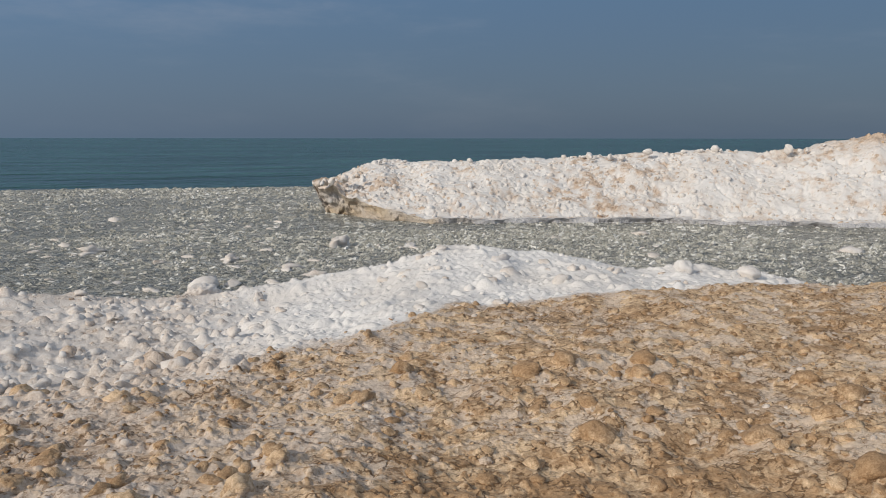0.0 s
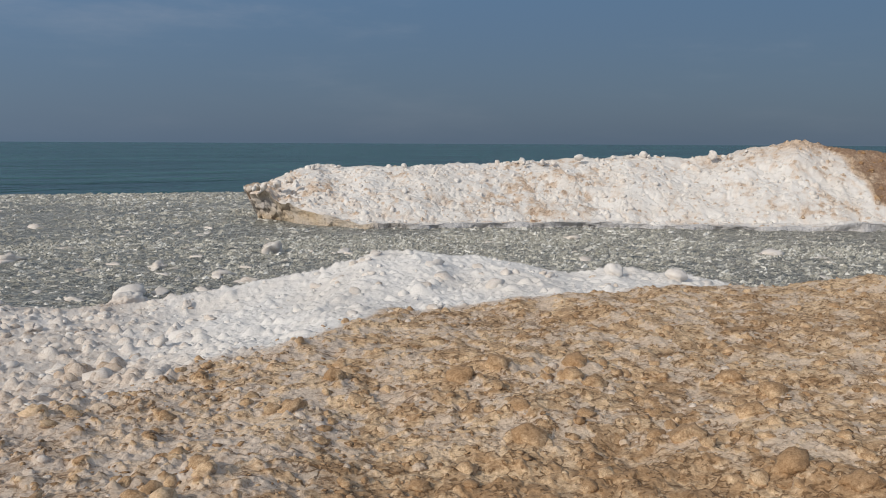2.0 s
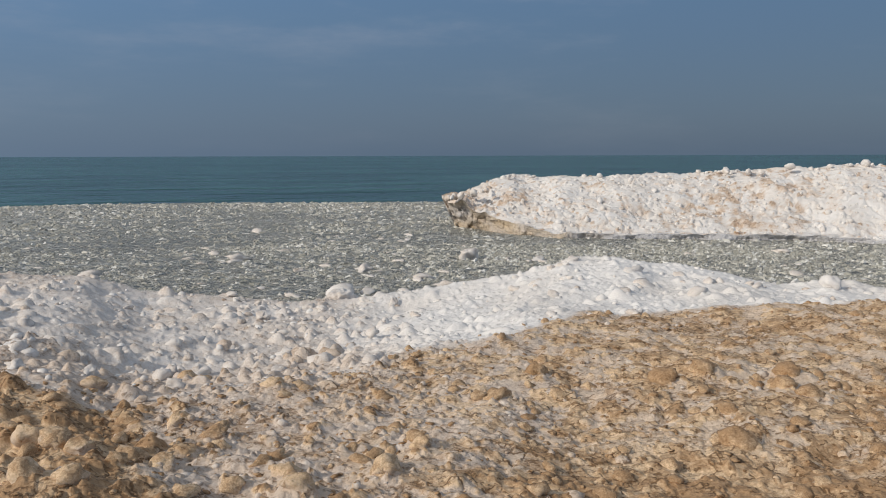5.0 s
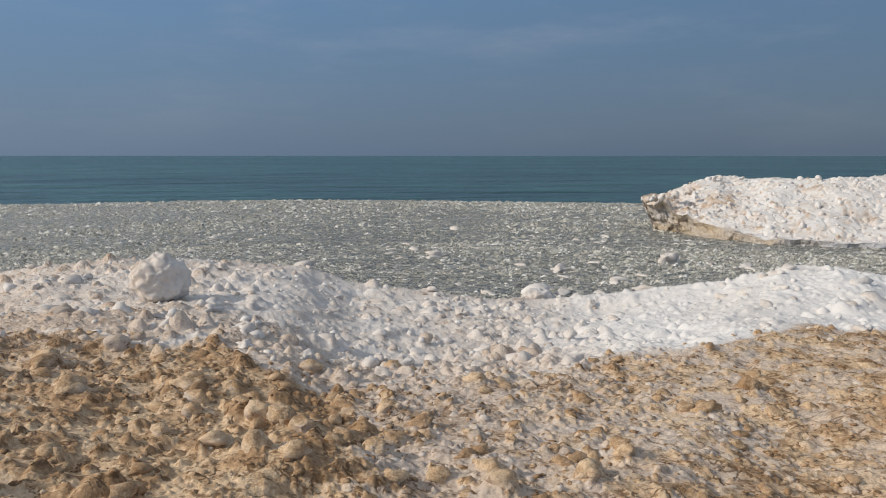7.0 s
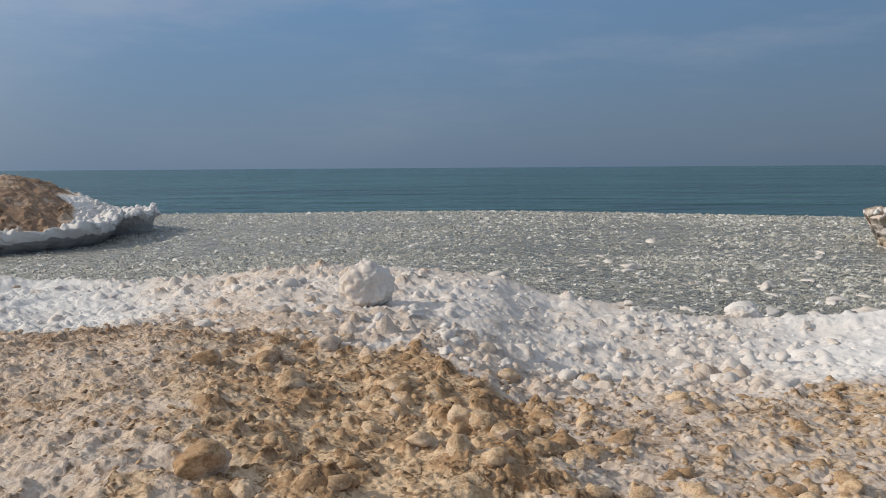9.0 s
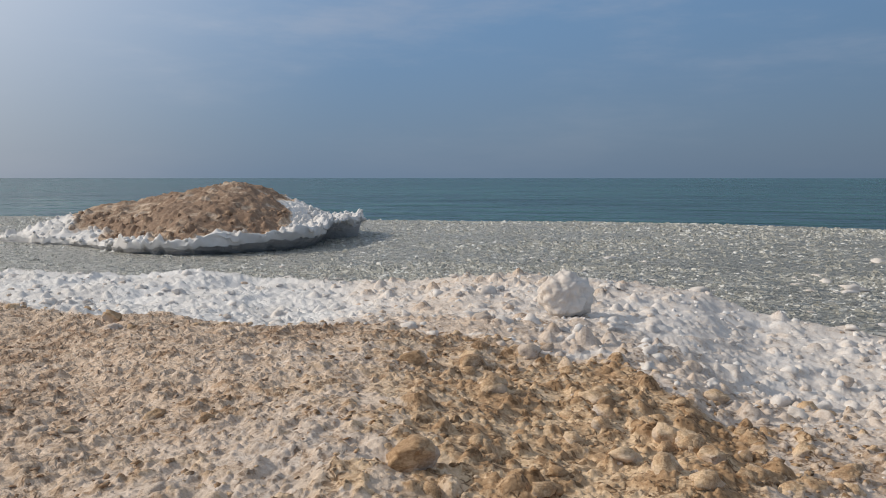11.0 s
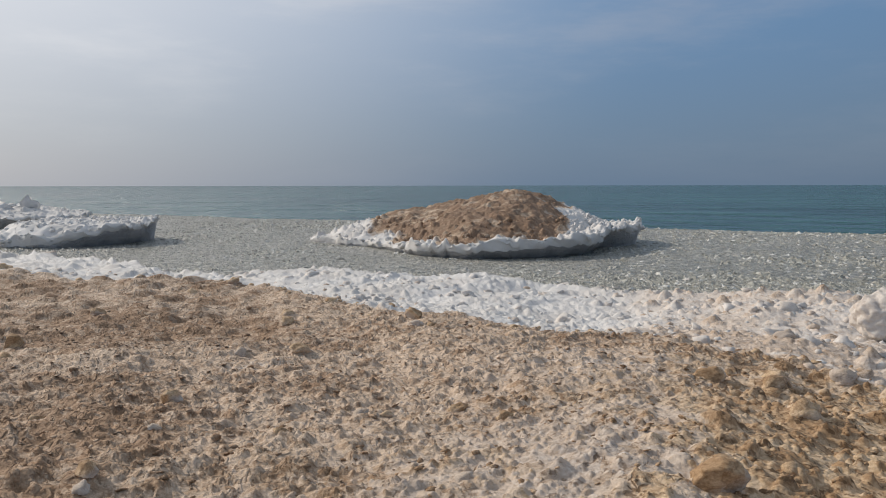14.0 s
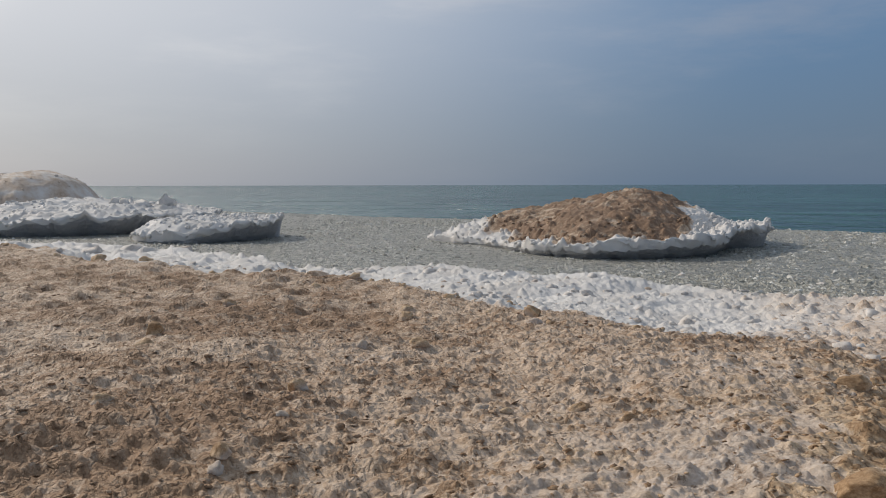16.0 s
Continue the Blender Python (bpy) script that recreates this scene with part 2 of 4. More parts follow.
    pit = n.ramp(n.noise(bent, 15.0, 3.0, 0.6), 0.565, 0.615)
    dark = n.math("MAXIMUM", n.math("MAXIMUM", n.math("MULTIPLY", rim, 0.35), n.math("MULTIPLY", curl_shade, 0.9)), n.math("MULTIPLY", pit, 0.8))
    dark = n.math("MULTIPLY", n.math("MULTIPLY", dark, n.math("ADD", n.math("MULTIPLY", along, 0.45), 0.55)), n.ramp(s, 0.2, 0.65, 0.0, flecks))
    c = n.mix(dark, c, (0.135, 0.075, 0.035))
    h = n.math("ADD", n.math("MULTIPLY", n.noise(at, 20.0, 3.0, 0.5), 0.30), n.math("MULTIPLY", fine, 0.13))
    h = n.math("SUBTRACT", h, n.math("MULTIPLY", dark, 0.35))
    h = n.math("ADD", h, n.math("MULTIPLY", plate.outputs[1], n.math("MULTIPLY", crusty, 0.32)))
    scaly = n.add("ShaderNodeMapping", {"Vector": n.add("ShaderNodeVectorMath", {0: at, 1: shake}, operation="ADD").outputs[0], "Rotation": (0, 0, -0.95), "Scale": (0.55, 1.0, 1.0)}).outputs[0]
    scale_at = n.add("ShaderNodeTexVoronoi", {"Vector": scaly, "Scale": 24.0}, voronoi_dimensions="2D")
    flake_tone = n.add("ShaderNodeSeparateXYZ", {0: scale_at.outputs["Color"]})
    c = n.mix(n.math("MULTIPLY", n.math("SUBTRACT", 1.0, along), n.math("MULTIPLY", n.ramp(flake_tone.outputs[1], 0.55, 0.9, 0.0, 0.6), n.ramp(sand, 0.1, 0.4))), c, ochre)
    c = n.mix(n.math("MULTIPLY", n.math("SUBTRACT", 1.0, along), n.math("MULTIPLY", n.ramp(flake_tone.outputs[2], 0.7, 0.95, 0.0, 0.5), n.ramp(sand, 0.1, 0.4))), c, pale)
    h = n.math("ADD", h, n.math("MULTIPLY", n.math("MULTIPLY", n.math("ADD", n.math("MULTIPLY", flake_tone.outputs[0], 0.7), 0.3), n.ramp(scale_at.outputs["Distance"], 0.12, 0.5, 1.0, 0.0)), n.math("MULTIPLY", n.math("SUBTRACT", 1.0, along), n.ramp(sand, 0.1, 0.4, 0.0, 0.5))))
    # small packed grains with creases between them
    jolt = n.add("ShaderNodeVectorMath", {0: at, 1: n.add("ShaderNodeVectorMath", {0: n.add("ShaderNodeTexNoise", {"Vector": at, "Scale": 12.0, "Detail": 2.0}).outputs["Color"], "Scale": 0.09}, operation="SCALE").outputs[0]}, operation="ADD").outputs[0]
    for size, weight in ((31.0, 0.09), (64.0, 0.05)):
        grain = n.add("ShaderNodeTexVoronoi", {"Vector": jolt, "Scale": size}).outputs["Distance"]
        h = n.math("SUBTRACT", h, n.math("MULTIPLY", n.math("MULTIPLY", grain, grain), weight * 1.6))
    put(n, bsdf, color=c, rough=0.72, gloss=0.25, normal=n.bump(h, n.math("MULTIPLY", n.ramp(sand, 0.0, 0.25, 0.62, 0.86), n.math("SUBTRACT", 1.0, n.math("MULTIPLY", along, 0.42))), relief))
    return m


def shelf_ice():
    """Dirty old ice of the undercut faces, with layers."""
    m, n, bsdf = material("shelf_ice")
    at = n.add("ShaderNodeTexCoord").outputs["Object"]
    sand = n.add("ShaderNodeAttribute", attribute_name="sand").outputs["Fac"]
    layered = n.add("ShaderNodeMapping", {"Vector": at, "Scale": (0.6, 0.6, 5.0)}).outputs[0]
    bands, fine = n.noise(layered, 2.0, 5.0, 0.6), n.noise(at, 12.0, 5.0, 0.65)
    clean = n.mix(bands, (0.50, 0.50, 0.525), (0.70, 0.695, 0.70))
    stained = n.mix(bands, (0.52, 0.395, 0.26), (0.72, 0.61, 0.45))
    pitted = n.ramp(n.noise(at, 9.0, 5.0, 0.75), 0.5, 0.64, 0.0, 0.55)
    stained = n.mix(pitted, stained, (0.26, 0.165, 0.085))
    put(n, bsdf, color=n.mix(sand, clean, stained), rough=0.55, gloss=0.4, normal=n.bump(n.math("ADD", n.math("ADD", fine, bands), n.math("MULTIPLY", n.noise(at, 5.0, 4.0, 0.6), 1.2)), 0.8, 0.14))
    return m


def lake_water():
    m, n, bsdf = material("lake_water")
    at = n.add("ShaderNodeTexCoord").outputs["Object"]
    turned = n.add("ShaderNodeMapping", {"Vector": at, "Rotation": (0, 0, 0.25), "Scale": (0.42, 1.0, 1.0)}).outputs[0]
    swell, chop, long_wave = n.noise(turned, 0.13, 5.0, 0.6), n.noise(turned, 0.8, 4.0, 0.6), n.noise(turned, 0.02, 4.0, 0.6)
    h = n.math("ADD", n.math("MULTIPLY", swell, 3.0), n.math("MULTIPLY", chop, 0.35))
    c = n.mix(n.ramp(n.math("ADD", n.math("MULTIPLY", long_wave, 0.5), n.math("MULTIPLY", swell, 0.5)), 0.38, 0.62), (0.018, 0.063, 0.069), (0.045, 0.130, 0.127))
    put(n, bsdf, color=c, rough=0.25, ior=1.33, normal=n.bump(h, 1.0, 1.6))
    return m


def slush_water():
    """Grey-green slush full of ground-up ice, painted lighter on the sun's side."""
    m, n, bsdf = material("slush_water")
    at = n.add("ShaderNodeTexCoord").outputs["Object"]
    wavy = n.add("ShaderNodeVectorMath", {0: n.add("ShaderNodeMapping", {"Vector": at, "Rotation": (0, 0, 0.2), "Scale": (0.62, 1.0, 1.0)}).outputs[0], 1: n.add("ShaderNodeVectorMath", {0: n.add("ShaderNodeTexNoise", {"Vector": at, "Scale": 9.0, "Detail": 2.0}).outputs["Color"], "Scale": 0.12}, operation="SCALE").outputs[0]}, operation="ADD").outputs[0]
    big, mid = n.noise(at, 0.30, 4.0), n.noise(at, 9.0, 4.0, 0.65)
    # sunlight scattered forward on the left is put into the slush's colour
    sunlit_side = n.ramp(n.add("ShaderNodeSeparateXYZ", {0: at}).outputs[0], -18.0, -3.0, 1.0, 0.0)
    water = n.mix(n.ramp(big, 0.35, 0.65), (0.185, 0.185, 0.15), (0.29, 0.28, 0.226))
    water = n.mix(n.math("MULTIPLY", sunlit_side, 0.7), water, (0.36, 0.35, 0.295))
    c, h = water, mid
    streaks = n.ramp(n.noise(n.add("ShaderNodeMapping", {"Vector": at, "Rotation": (0, 0, 0.15), "Scale": (0.3, 1.0, 1.0)}).outputs[0], 0.55, 5.0, 0.65), 0.42, 0.62)
    dull = n.mix(sunlit_side, (0.43, 0.42, 0.365), (0.70, 0.68, 0.60))
    for scale in (19.0, 9.0, 4.2, 2.4):
        cell = n.add("ShaderNodeTexVoronoi", {"Vector": wavy, "Scale": scale}, voronoi_dimensions="2D")
        tone = n.add("ShaderNodeSeparateXYZ", {0: cell.outputs["Color"]})
        there = n.math("MULTIPLY", n.ramp(cell.outputs["Distance"], 0.24, 0.45, 1.0, 0.0), n.ramp(tone.outputs[0], 0.15, 0.35) if scale > 9 else n.ramp(tone.outputs[0], 0.2, 0.4))
        lit = n.mix(n.math("MULTIPLY", n.math("POWER", tone.outputs[1], 1.2), n.math("ADD", n.math("MULTIPLY", streaks, 0.75), 0.35)), dull, (0.84, 0.82, 0.75))
        c = n.mix(there, c, lit)
        h = n.math("ADD", h, n.math("MULTIPLY", there, 1.2))
    put(n, bsdf, color=c, rough=0.42, gloss=0.9, normal=n.bump(h, 1.0, 0.2))
    return m


def floating_ice():
    m, n, bsdf = material("floating_ice")
    at = n.add("ShaderNodeTexCoord").outputs["Object"]
    one = n.add("ShaderNodeNewGeometry").outputs["Random Per Island"]
    fine = n.noise(at, 15.0, 3.0, 0.6)
    c = n.mix(n.math('MULTIPLY', one, one), (0.34, 0.334, 0.29), (0.72, 0.705, 0.645))
    c = n.mix(n.ramp(one, 0.78, 0.97), c, (0.74, 0.735, 0.70))
    put(n, bsdf, color=c, rough=0.7, gloss=0.35, normal=n.bump(fine, 0.6, 0.05))
    return m


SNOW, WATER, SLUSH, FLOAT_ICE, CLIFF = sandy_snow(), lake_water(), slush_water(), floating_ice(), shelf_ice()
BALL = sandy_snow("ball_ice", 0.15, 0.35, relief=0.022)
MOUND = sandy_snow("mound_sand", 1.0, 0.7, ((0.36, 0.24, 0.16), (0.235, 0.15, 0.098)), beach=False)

# ---- lake, slush and beach ----
def fan(bearings, radii):
    a, r = np.meshgrid(np.array(bearings, float), np.array(radii, float))
    return a, r


a, r = fan(np.linspace(0, 360, 181)[:-1], [0.5, 5, 20, 60, 150, 400, 1000, 2500, 4700])
x, y = -r * np.sin(np.radians(a)), r * np.cos(np.radians(a))
tagged(new("water", sheet("water", x, y, 0 * x, 0 * x, WATER, close=True)), "teal open lake water with low ripples", "water", kind="structure")

SLUSH_EDGE = [(-100, 50), (-40, 46), (-12, 45.4), (0, 46.5), (11, 48.5), (26, 48.6), (34, 50), (61.6, 66), (72, 83), (90, 110), (110, 130)]
sweep, k = np.linspace(-70, 95, 760), np.linspace(0, 1, 190)
a, k = np.meshgrid(sweep, k)
edge = np.interp(a, *zip(*SLUSH_EDGE))
edge = edge + 0.9 * fractal(a, 0 * a, 3.0, 41, 4)
r = 8.5 * (edge / 8.5) ** k
x, y = -r * np.sin(np.radians(a)), r * np.cos(np.radians(a))
z = 0.012 + 0.012 * fractal(x, y, 0.5, 43, 2) + 0.02 * fractal(x, y, 4, 45, 2) + 0.55 * lumps(0.6 * x, y, 0.24, 47, 0.15, 0.5, 0.8)[0] - 0.05 * (k > 0.995)
z = np.maximum(z, -0.03)
z[-1] = -0.05
tagged(new("slush", sheet("slush", x, y, z + 0.03, 0 * x, SLUSH)), "grey-green slush of ground ice on the lake", "slush", kind="structure")

def places(count, lo, hi, seed, where):
    rng = np.random.default_rng(seed)
    a = rng.uniform(-64, 91, count * 6)
    r = np.sqrt(rng.uniform(lo ** 2, hi ** 2, count * 6))
    _, _, z, s = land(a, r)
    re = column(SAND_EDGE, 1, a)
    ok = (z > 0.05) & where(a, r, re, s, rng.uniform(0, 1, len(a)))
    a, r = a[ok][:count], r[ok][:count]
    return -r * np.sin(np.radians(a)), r * np.cos(np.radians(a)), rng


# ice balls and clods frozen into the shelf: x, y, radius
PALE = [
    (-0.66, 8.09, 0.12), (0.48, 7.02, 0.12), (0.79, 7.24, 0.12), (-0.17, 7.99, 0.10), (7.95, 7.85, 0.18), (7.21, 8.25, 0.16), (5.15, 8.02, 0.19), (1.76, 3.81, 0.04),
    (4.29, 9.82, 0.07), (-0.62, 5.29, 0.06), (0.04, 8.08, 0.12), (-0.56, 8.21, 0.11), (-3.21, 6.50, 0.13), (-2.43, 5.73, 0.13), (-1.28, 6.37, 0.12), (-2.15, 6.07, 0.09),
    (0.57, 7.26, 0.16), (0.82, 7.09, 0.11), (0.41, 7.25, 0.09), (-6.09, 4.72, 0.11), (-2.38, 5.94, 0.12), (-14.42, 7.42, 0.15), (-4.13, 2.62, 0.07), (-4.10, 0.94, 0.07),
    (-4.70, 1.54, 0.06), (-6.34, 2.95, 0.09), (-2.87, 2.32, 0.07),
]
SANDY = [
    (-0.41, 6.31, 0.10), (1.69, 4.90, 0.11), (2.19, 5.44, 0.10), (2.98, 4.93, 0.13), (3.36, 5.05, 0.12), (3.71, 4.61, 0.10), (3.74, 4.37, 0.09), (3.66, 3.40, 0.15),
    (4.70, 4.00, 0.10), (4.65, 3.60, 0.12), (3.96, 4.87, 0.10), (3.03, 4.22, 0.09), (3.76, 2.75, 0.10), (-0.13, 4.43, 0.07), (0.62, 3.90, 0.06), (0.23, 5.28, 0.09),
    (0.98, 4.04, 0.07), (2.01, 3.65, 0.06), (1.78, 3.42, 0.07), (0.72, 3.68, 0.09), (2.82, 3.81, 0.12), (0.24, 3.76, 0.07), (4.23, 3.41, 0.10), (3.53, 3.51, 0.07),
    (2.78, 3.21, 0.06), (3.86, 2.42, 0.10), (-0.28, 6.06, 0.08), (-0.51, 3.98, 0.08), (-0.37, 3.90, 0.08), (-0.34, 4.69, 0.07), (-0.09, 4.29, 0.06), (-0.23, 3.55, 0.07),
    (-0.02, 3.66, 0.06), (0.27, 3.62, 0.08), (0.28, 3.45, 0.07), (0.72, 3.67, 0.07), (-0.55, 3.17, 0.06), (-0.98, 5.70, 0.10), (-1.56, 4.66, 0.11), (-2.17, 4.43, 0.08),
    (-1.36, 4.15, 0.07), (-0.98, 4.09, 0.09), (-0.85, 4.00, 0.07), (-1.11, 3.71, 0.08), (-0.88, 3.57, 0.08), (-0.68, 3.49, 0.07), (-2.69, 5.20, 0.11), (0.97, 4.00, 0.06),
    (-7.70, 4.24, 0.09), (-2.13, 4.35, 0.10), (-1.42, 3.82, 0.06), (-3.78, 3.13, 0.07), (-6.06, 3.38, 0.09), (-4.07, 2.78, 0.05),
    (-2.62, 5.01, 0.10), (-1.31, 4.68, 0.07), (-0.84, 4.02, 0.08), (-6.90, 1.26, 0.10), (-7.44, 4.08, 0.08), (-9.70, 4.05, 0.07), (-5.30, 0.63, 0.08),
]
SANDY = [(bx, by, min(size, 0.125) * (0.98 if bx > 1.3 else 1)) for bx, by, size in SANDY]
PALE = [(bx, by, size * (0.72 if by < 7.7 or bx < 6 else 0.85)) for bx, by, size in PALE]
CLODS = []
rng = np.random.default_rng(861)
for k in range(64):
    ea = 34 + 54 * (k + rng.uniform(0, 1)) / 64
    er = float(column(SAND_EDGE, 1, ea)) - rng.uniform(-0.15, 1.2) * rng.uniform()
    SANDY.append((-er * math.sin(radians(ea)), er * math.cos(radians(ea)), (0.018 + 0.06 * rng.uniform() ** 4) * er / 8.5))
px, py, rng = places(100, 6.2, 11, 831, lambda a, r, re, s, u: (r > re + 0.3) & (a > -10) & (a < 34))
CLODS += [(cx, cy, 0.05 + 0.08 * rng.uniform() ** 2) for cx, cy in zip(px, py)]
px, py, rng = places(60, 9, 20, 837, lambda a, r, re, s, u: (r > re + 0.3) & ((a < -20) | (a > 38)))
CLODS += [(cx, cy, 0.06 + 0.10 * rng.uniform() ** 2) for cx, cy in zip(px, py)]
CLODS += [(-26.6, 5.2, 0.55), (-25.4, 6.6, 0.35), (-25.9, 4.0, 0.45), (-24.2, 8.3, 0.4)]

def surface(a, r):
    """Shelf ice with its frozen lumps: plan, height and sand."""
    x, y, z, sand = land(a, r)
    white = 1 - ease(sand, 0, 0.3)
    out = ease(r, 0.8, 2.2)
    left, right, heap = ease(a, 30, 42) * out, ease(-a, 11, 22) * out, ease(a, 5, 11) * ease(a, 36, 26) * out
    bank = ease(a, -16, -4) * ease(a, 42, 30) * out
    mid = np.clip(1 - left - right - heap, 0, 1)
    calm = 0.6 + 0.4 * ease(fractal(x, y, 1.6, 55, 3), -0.4, 0.4)
    def zones(crust_right, crust_mid, crust_heap, crust_left, snow_bank, snow_rest):
        crust = crust_right * right + crust_mid * mid + crust_heap * heap + crust_left * left
        return crust + (snow_rest + (snow_bank - snow_rest) * bank - crust) * white
    h1, t1, c1 = lumps(x, y, 0.42, 61, 0.10, 0.33, 0.65)
    h2, t2, c2 = lumps(x, y, 0.21, 67, 0.14, 0.42, 0.75)
    h3, t3, c3 = lumps(x, y, 0.105, 73, 0.18, 0.5, 0.9, 1.15)
    h4, t4, _ = lumps(x, y, 0.06, 79, 0.25, 0.55, 0.8, 1.2)
    # long low lumps, packed side by side, on the side toward the sun
    u, v = -0.82 * x + 0.57 * y, 0.6 * (0.57 * x + 0.82 * y)
    h5, t5, _ = lumps(u, v, 0.14, 87, 0.3, 0.6, 1.0, 0.8)
    h6, t6, _ = lumps(u, v, 0.28, 89, 0.25, 0.55, 1.0, 0.8)
    far = ease(r, 5.5, 9.5) * ease(a, 54, 68)
    h5, t5 = h5 * 0.4 * (1 - far) + h6 * 0.5 * far, np.where(far > 0.5, t6, t5)
    h1 = h1 * zones(0.4, 0.75, 1.05, 0.0, 1.1, 0.7) * calm
    h2 = h2 * zones(0.28, 0.85, 0.95, 0.16, 0.9, 0.8) * calm
    h3 = h3 * zones(0.5, 0.7, 0.75, 0.5, 0.65, 0.6) * (1 - 0.6 * far * left)
    h4 = h4 * zones(0.45, 0.5, 0.5, 0.8, 0.4, 0.5) * (1 - 0.9 * far * left)
    big = np.maximum(np.maximum(h1, h2), h3)
    lies = [h1 >= big - 1e-6, h2 >= big - 1e-6]
    tag, core = np.select(lies, [t1, t2], t3), np.select(lies, [c1, c2], c3 * 0.8) * ease(big, 0.006, 0.03)
    z = z + 0.05 * fractal(x, y, 1.1, 81, 3) + 0.016 * (1 - 0.5 * white) * fractal(x, y, 0.2, 85, 3) + big + h4 + h5 * left - (0.09 * heap + 0.03 * mid) * ease(column(SAND_EDGE, 1, a) - r, -0.9, 0.9)
    h7, _, _ = lumps(x, y, 0.8, 63, 0.12, 0.45, 0.9)
    z = z + (0.55 * h7 + 0.5 * h2) * white * ease(r, 13, 18)
    # a low terrace that falls away from the sun, and the shallow hollow before it
    down = 0.63 * (x + 6.0) + 0.777 * (y - 0.45) + 0.25 * fractal(x, y, 1.3, 101, 3)
    z = z - 0.13 * ease(down, -0.1, 1.9) * ease(down, 6.5, 2.4) * ease(a, 40, 60) * ease(column(SAND_EDGE, 1, a) - r, 0.3, 2.5) * ease(r, 1.0, 3.0)
    z = z - 0.022 * (1 - 0.4 * white) * np.abs(fractal(x, y, 0.3, 91, 3))
    # brown caps with broken rims on the lumps, paler ice between them
    cap = ease(core, 0.18, 0.55) * ease(tag, 0.25, 0.6)
    rim = np.exp(-((core - 0.3) / 0.12) ** 2) * ease(fractal(x, y, 0.12, 93, 2), -0.1, 0.3) * ease(big, 0.015, 0.04)
    low = 0.66 * right + 0.86 * mid + 0.7 * heap + 0.92 * left
    high = 0.5 * right + 0.8 * mid + 0.7 * heap + 0.22 * left
    crust = ease(sand, 0.1, 0.35)
    sand = sand * (low + high * cap) + (0.03 + 0.17 * bank + (0.03 + 0.08 * bank) * cap) * white
    sand = sand + 0.16 * bank * white * ease(column(SAND_EDGE, 1, a) + 2.0 - r, 0, 1.6) + 0.3 * rim * crust * (1 - 0.6 * left)
    z = z + 0.007 * rim * crust
    sand = sand + 0.35 * (t4 - 0.45) * ease(h4, 0.002, 0.01) * ease(sand, 0.15, 0.45)
    sand = sand + 0.16 * (t5 - 0.5) * left * ease(sand, 0.2, 0.5)
    # flakes of crust with broken edges
    crust = ease(sand, 0.25, 0.6)
    flake = ease(fractal(x + 0.03 * rough(x, y, 0.07, 97), y, 0.15, 95, 3, 0.55), 0.0, 0.09)
    z = z + (0.012 - 0.008 * left) * flake * crust
    sand = sand * (1 + crust * (0.36 * flake - 0.2))
    # dirtier crust where the beach sand was blown in
    # the streak browns the terrace slope: part sand, part shade put into the colour
    streak = 0.3 * np.exp(-((down - 0.7) / 0.9) ** 2) * ease(a, 52, 64) * ease(fractal(x, y, 0.8, 99, 3), -0.6, 0.3)
    sand = sand + (0.5 * ease(5.0 - r, 0, 1.5) * ease(-a, 16, 36) + 0.12 * ease(6.0 - r, 0, 1.0) * heap + streak * crust + (0.05 + 0.3 * fractal(u, 0.7 * v, 1.1, 103, 3)) * left * crust + 0.04 * ease(a, 62, 76) * crust) * ease(r, 0.8, 2.4)
    return x, y, z, sand


# shelf ice: rows by distance, columns by bearing
ROWS, NEAR_ROWS, STEP_OFF = 560, 436, 2.75
bearings = np.linspace(-62, 90, 1420)
rims = column(SHORE_CREST, 1, bearings) + 1.5
halfway = np.minimum(column(SAND_EDGE, 1, bearings) + 1.0, rims - 1.0)
a, k = np.meshgrid(bearings, np.arange(ROWS))
r = np.where(k < NEAR_ROWS, STEP_OFF * (halfway / STEP_OFF) ** (k / NEAR_ROWS), halfway * (rims / halfway) ** ((k - NEAR_ROWS) / (ROWS - 1 - NEAR_ROWS)))


def row_at(dist, j):
    """Number of the row at a distance, in the column j."""
    m, dist = halfway[j], np.maximum(dist, STEP_OFF)
    inner = NEAR_ROWS * np.log(dist / STEP_OFF) / np.log(m / STEP_OFF)
    return np.where(dist < m, inner, NEAR_ROWS + (ROWS - 1 - NEAR_ROWS) * np.log(dist / m) / np.log(rims[j] / m))


x, y, z, sand = surface(a, r)
# snow and crust drawn up round everything that is frozen in
for lx, ly, size in PALE + SANDY + CLODS:
    la, lr = math.degrees(math.atan2(-lx, ly)), math.hypot(lx, ly)
    i0, i1 = (int(row_at(v, np.searchsorted(bearings, la))) for v in (lr - 2.4 * size, lr + 2.4 * size))
    j0, j1 = np.searchsorted(bearings, (la - math.degrees(2.2 * size / lr), la + math.degrees(2.2 * size / lr)))
    near = (slice(i0, i1), slice(j0, j1))
    d2 = ((x[near] - lx) ** 2 + (y[near] - ly) ** 2) / size ** 2
    z[near] = z[near] + 0.35 * min(size, 0.2) * np.exp(-d2 / 1.8)
GRID_Z, GRID_SAND = z, sand
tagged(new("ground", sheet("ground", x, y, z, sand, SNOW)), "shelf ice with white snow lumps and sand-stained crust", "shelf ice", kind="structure")


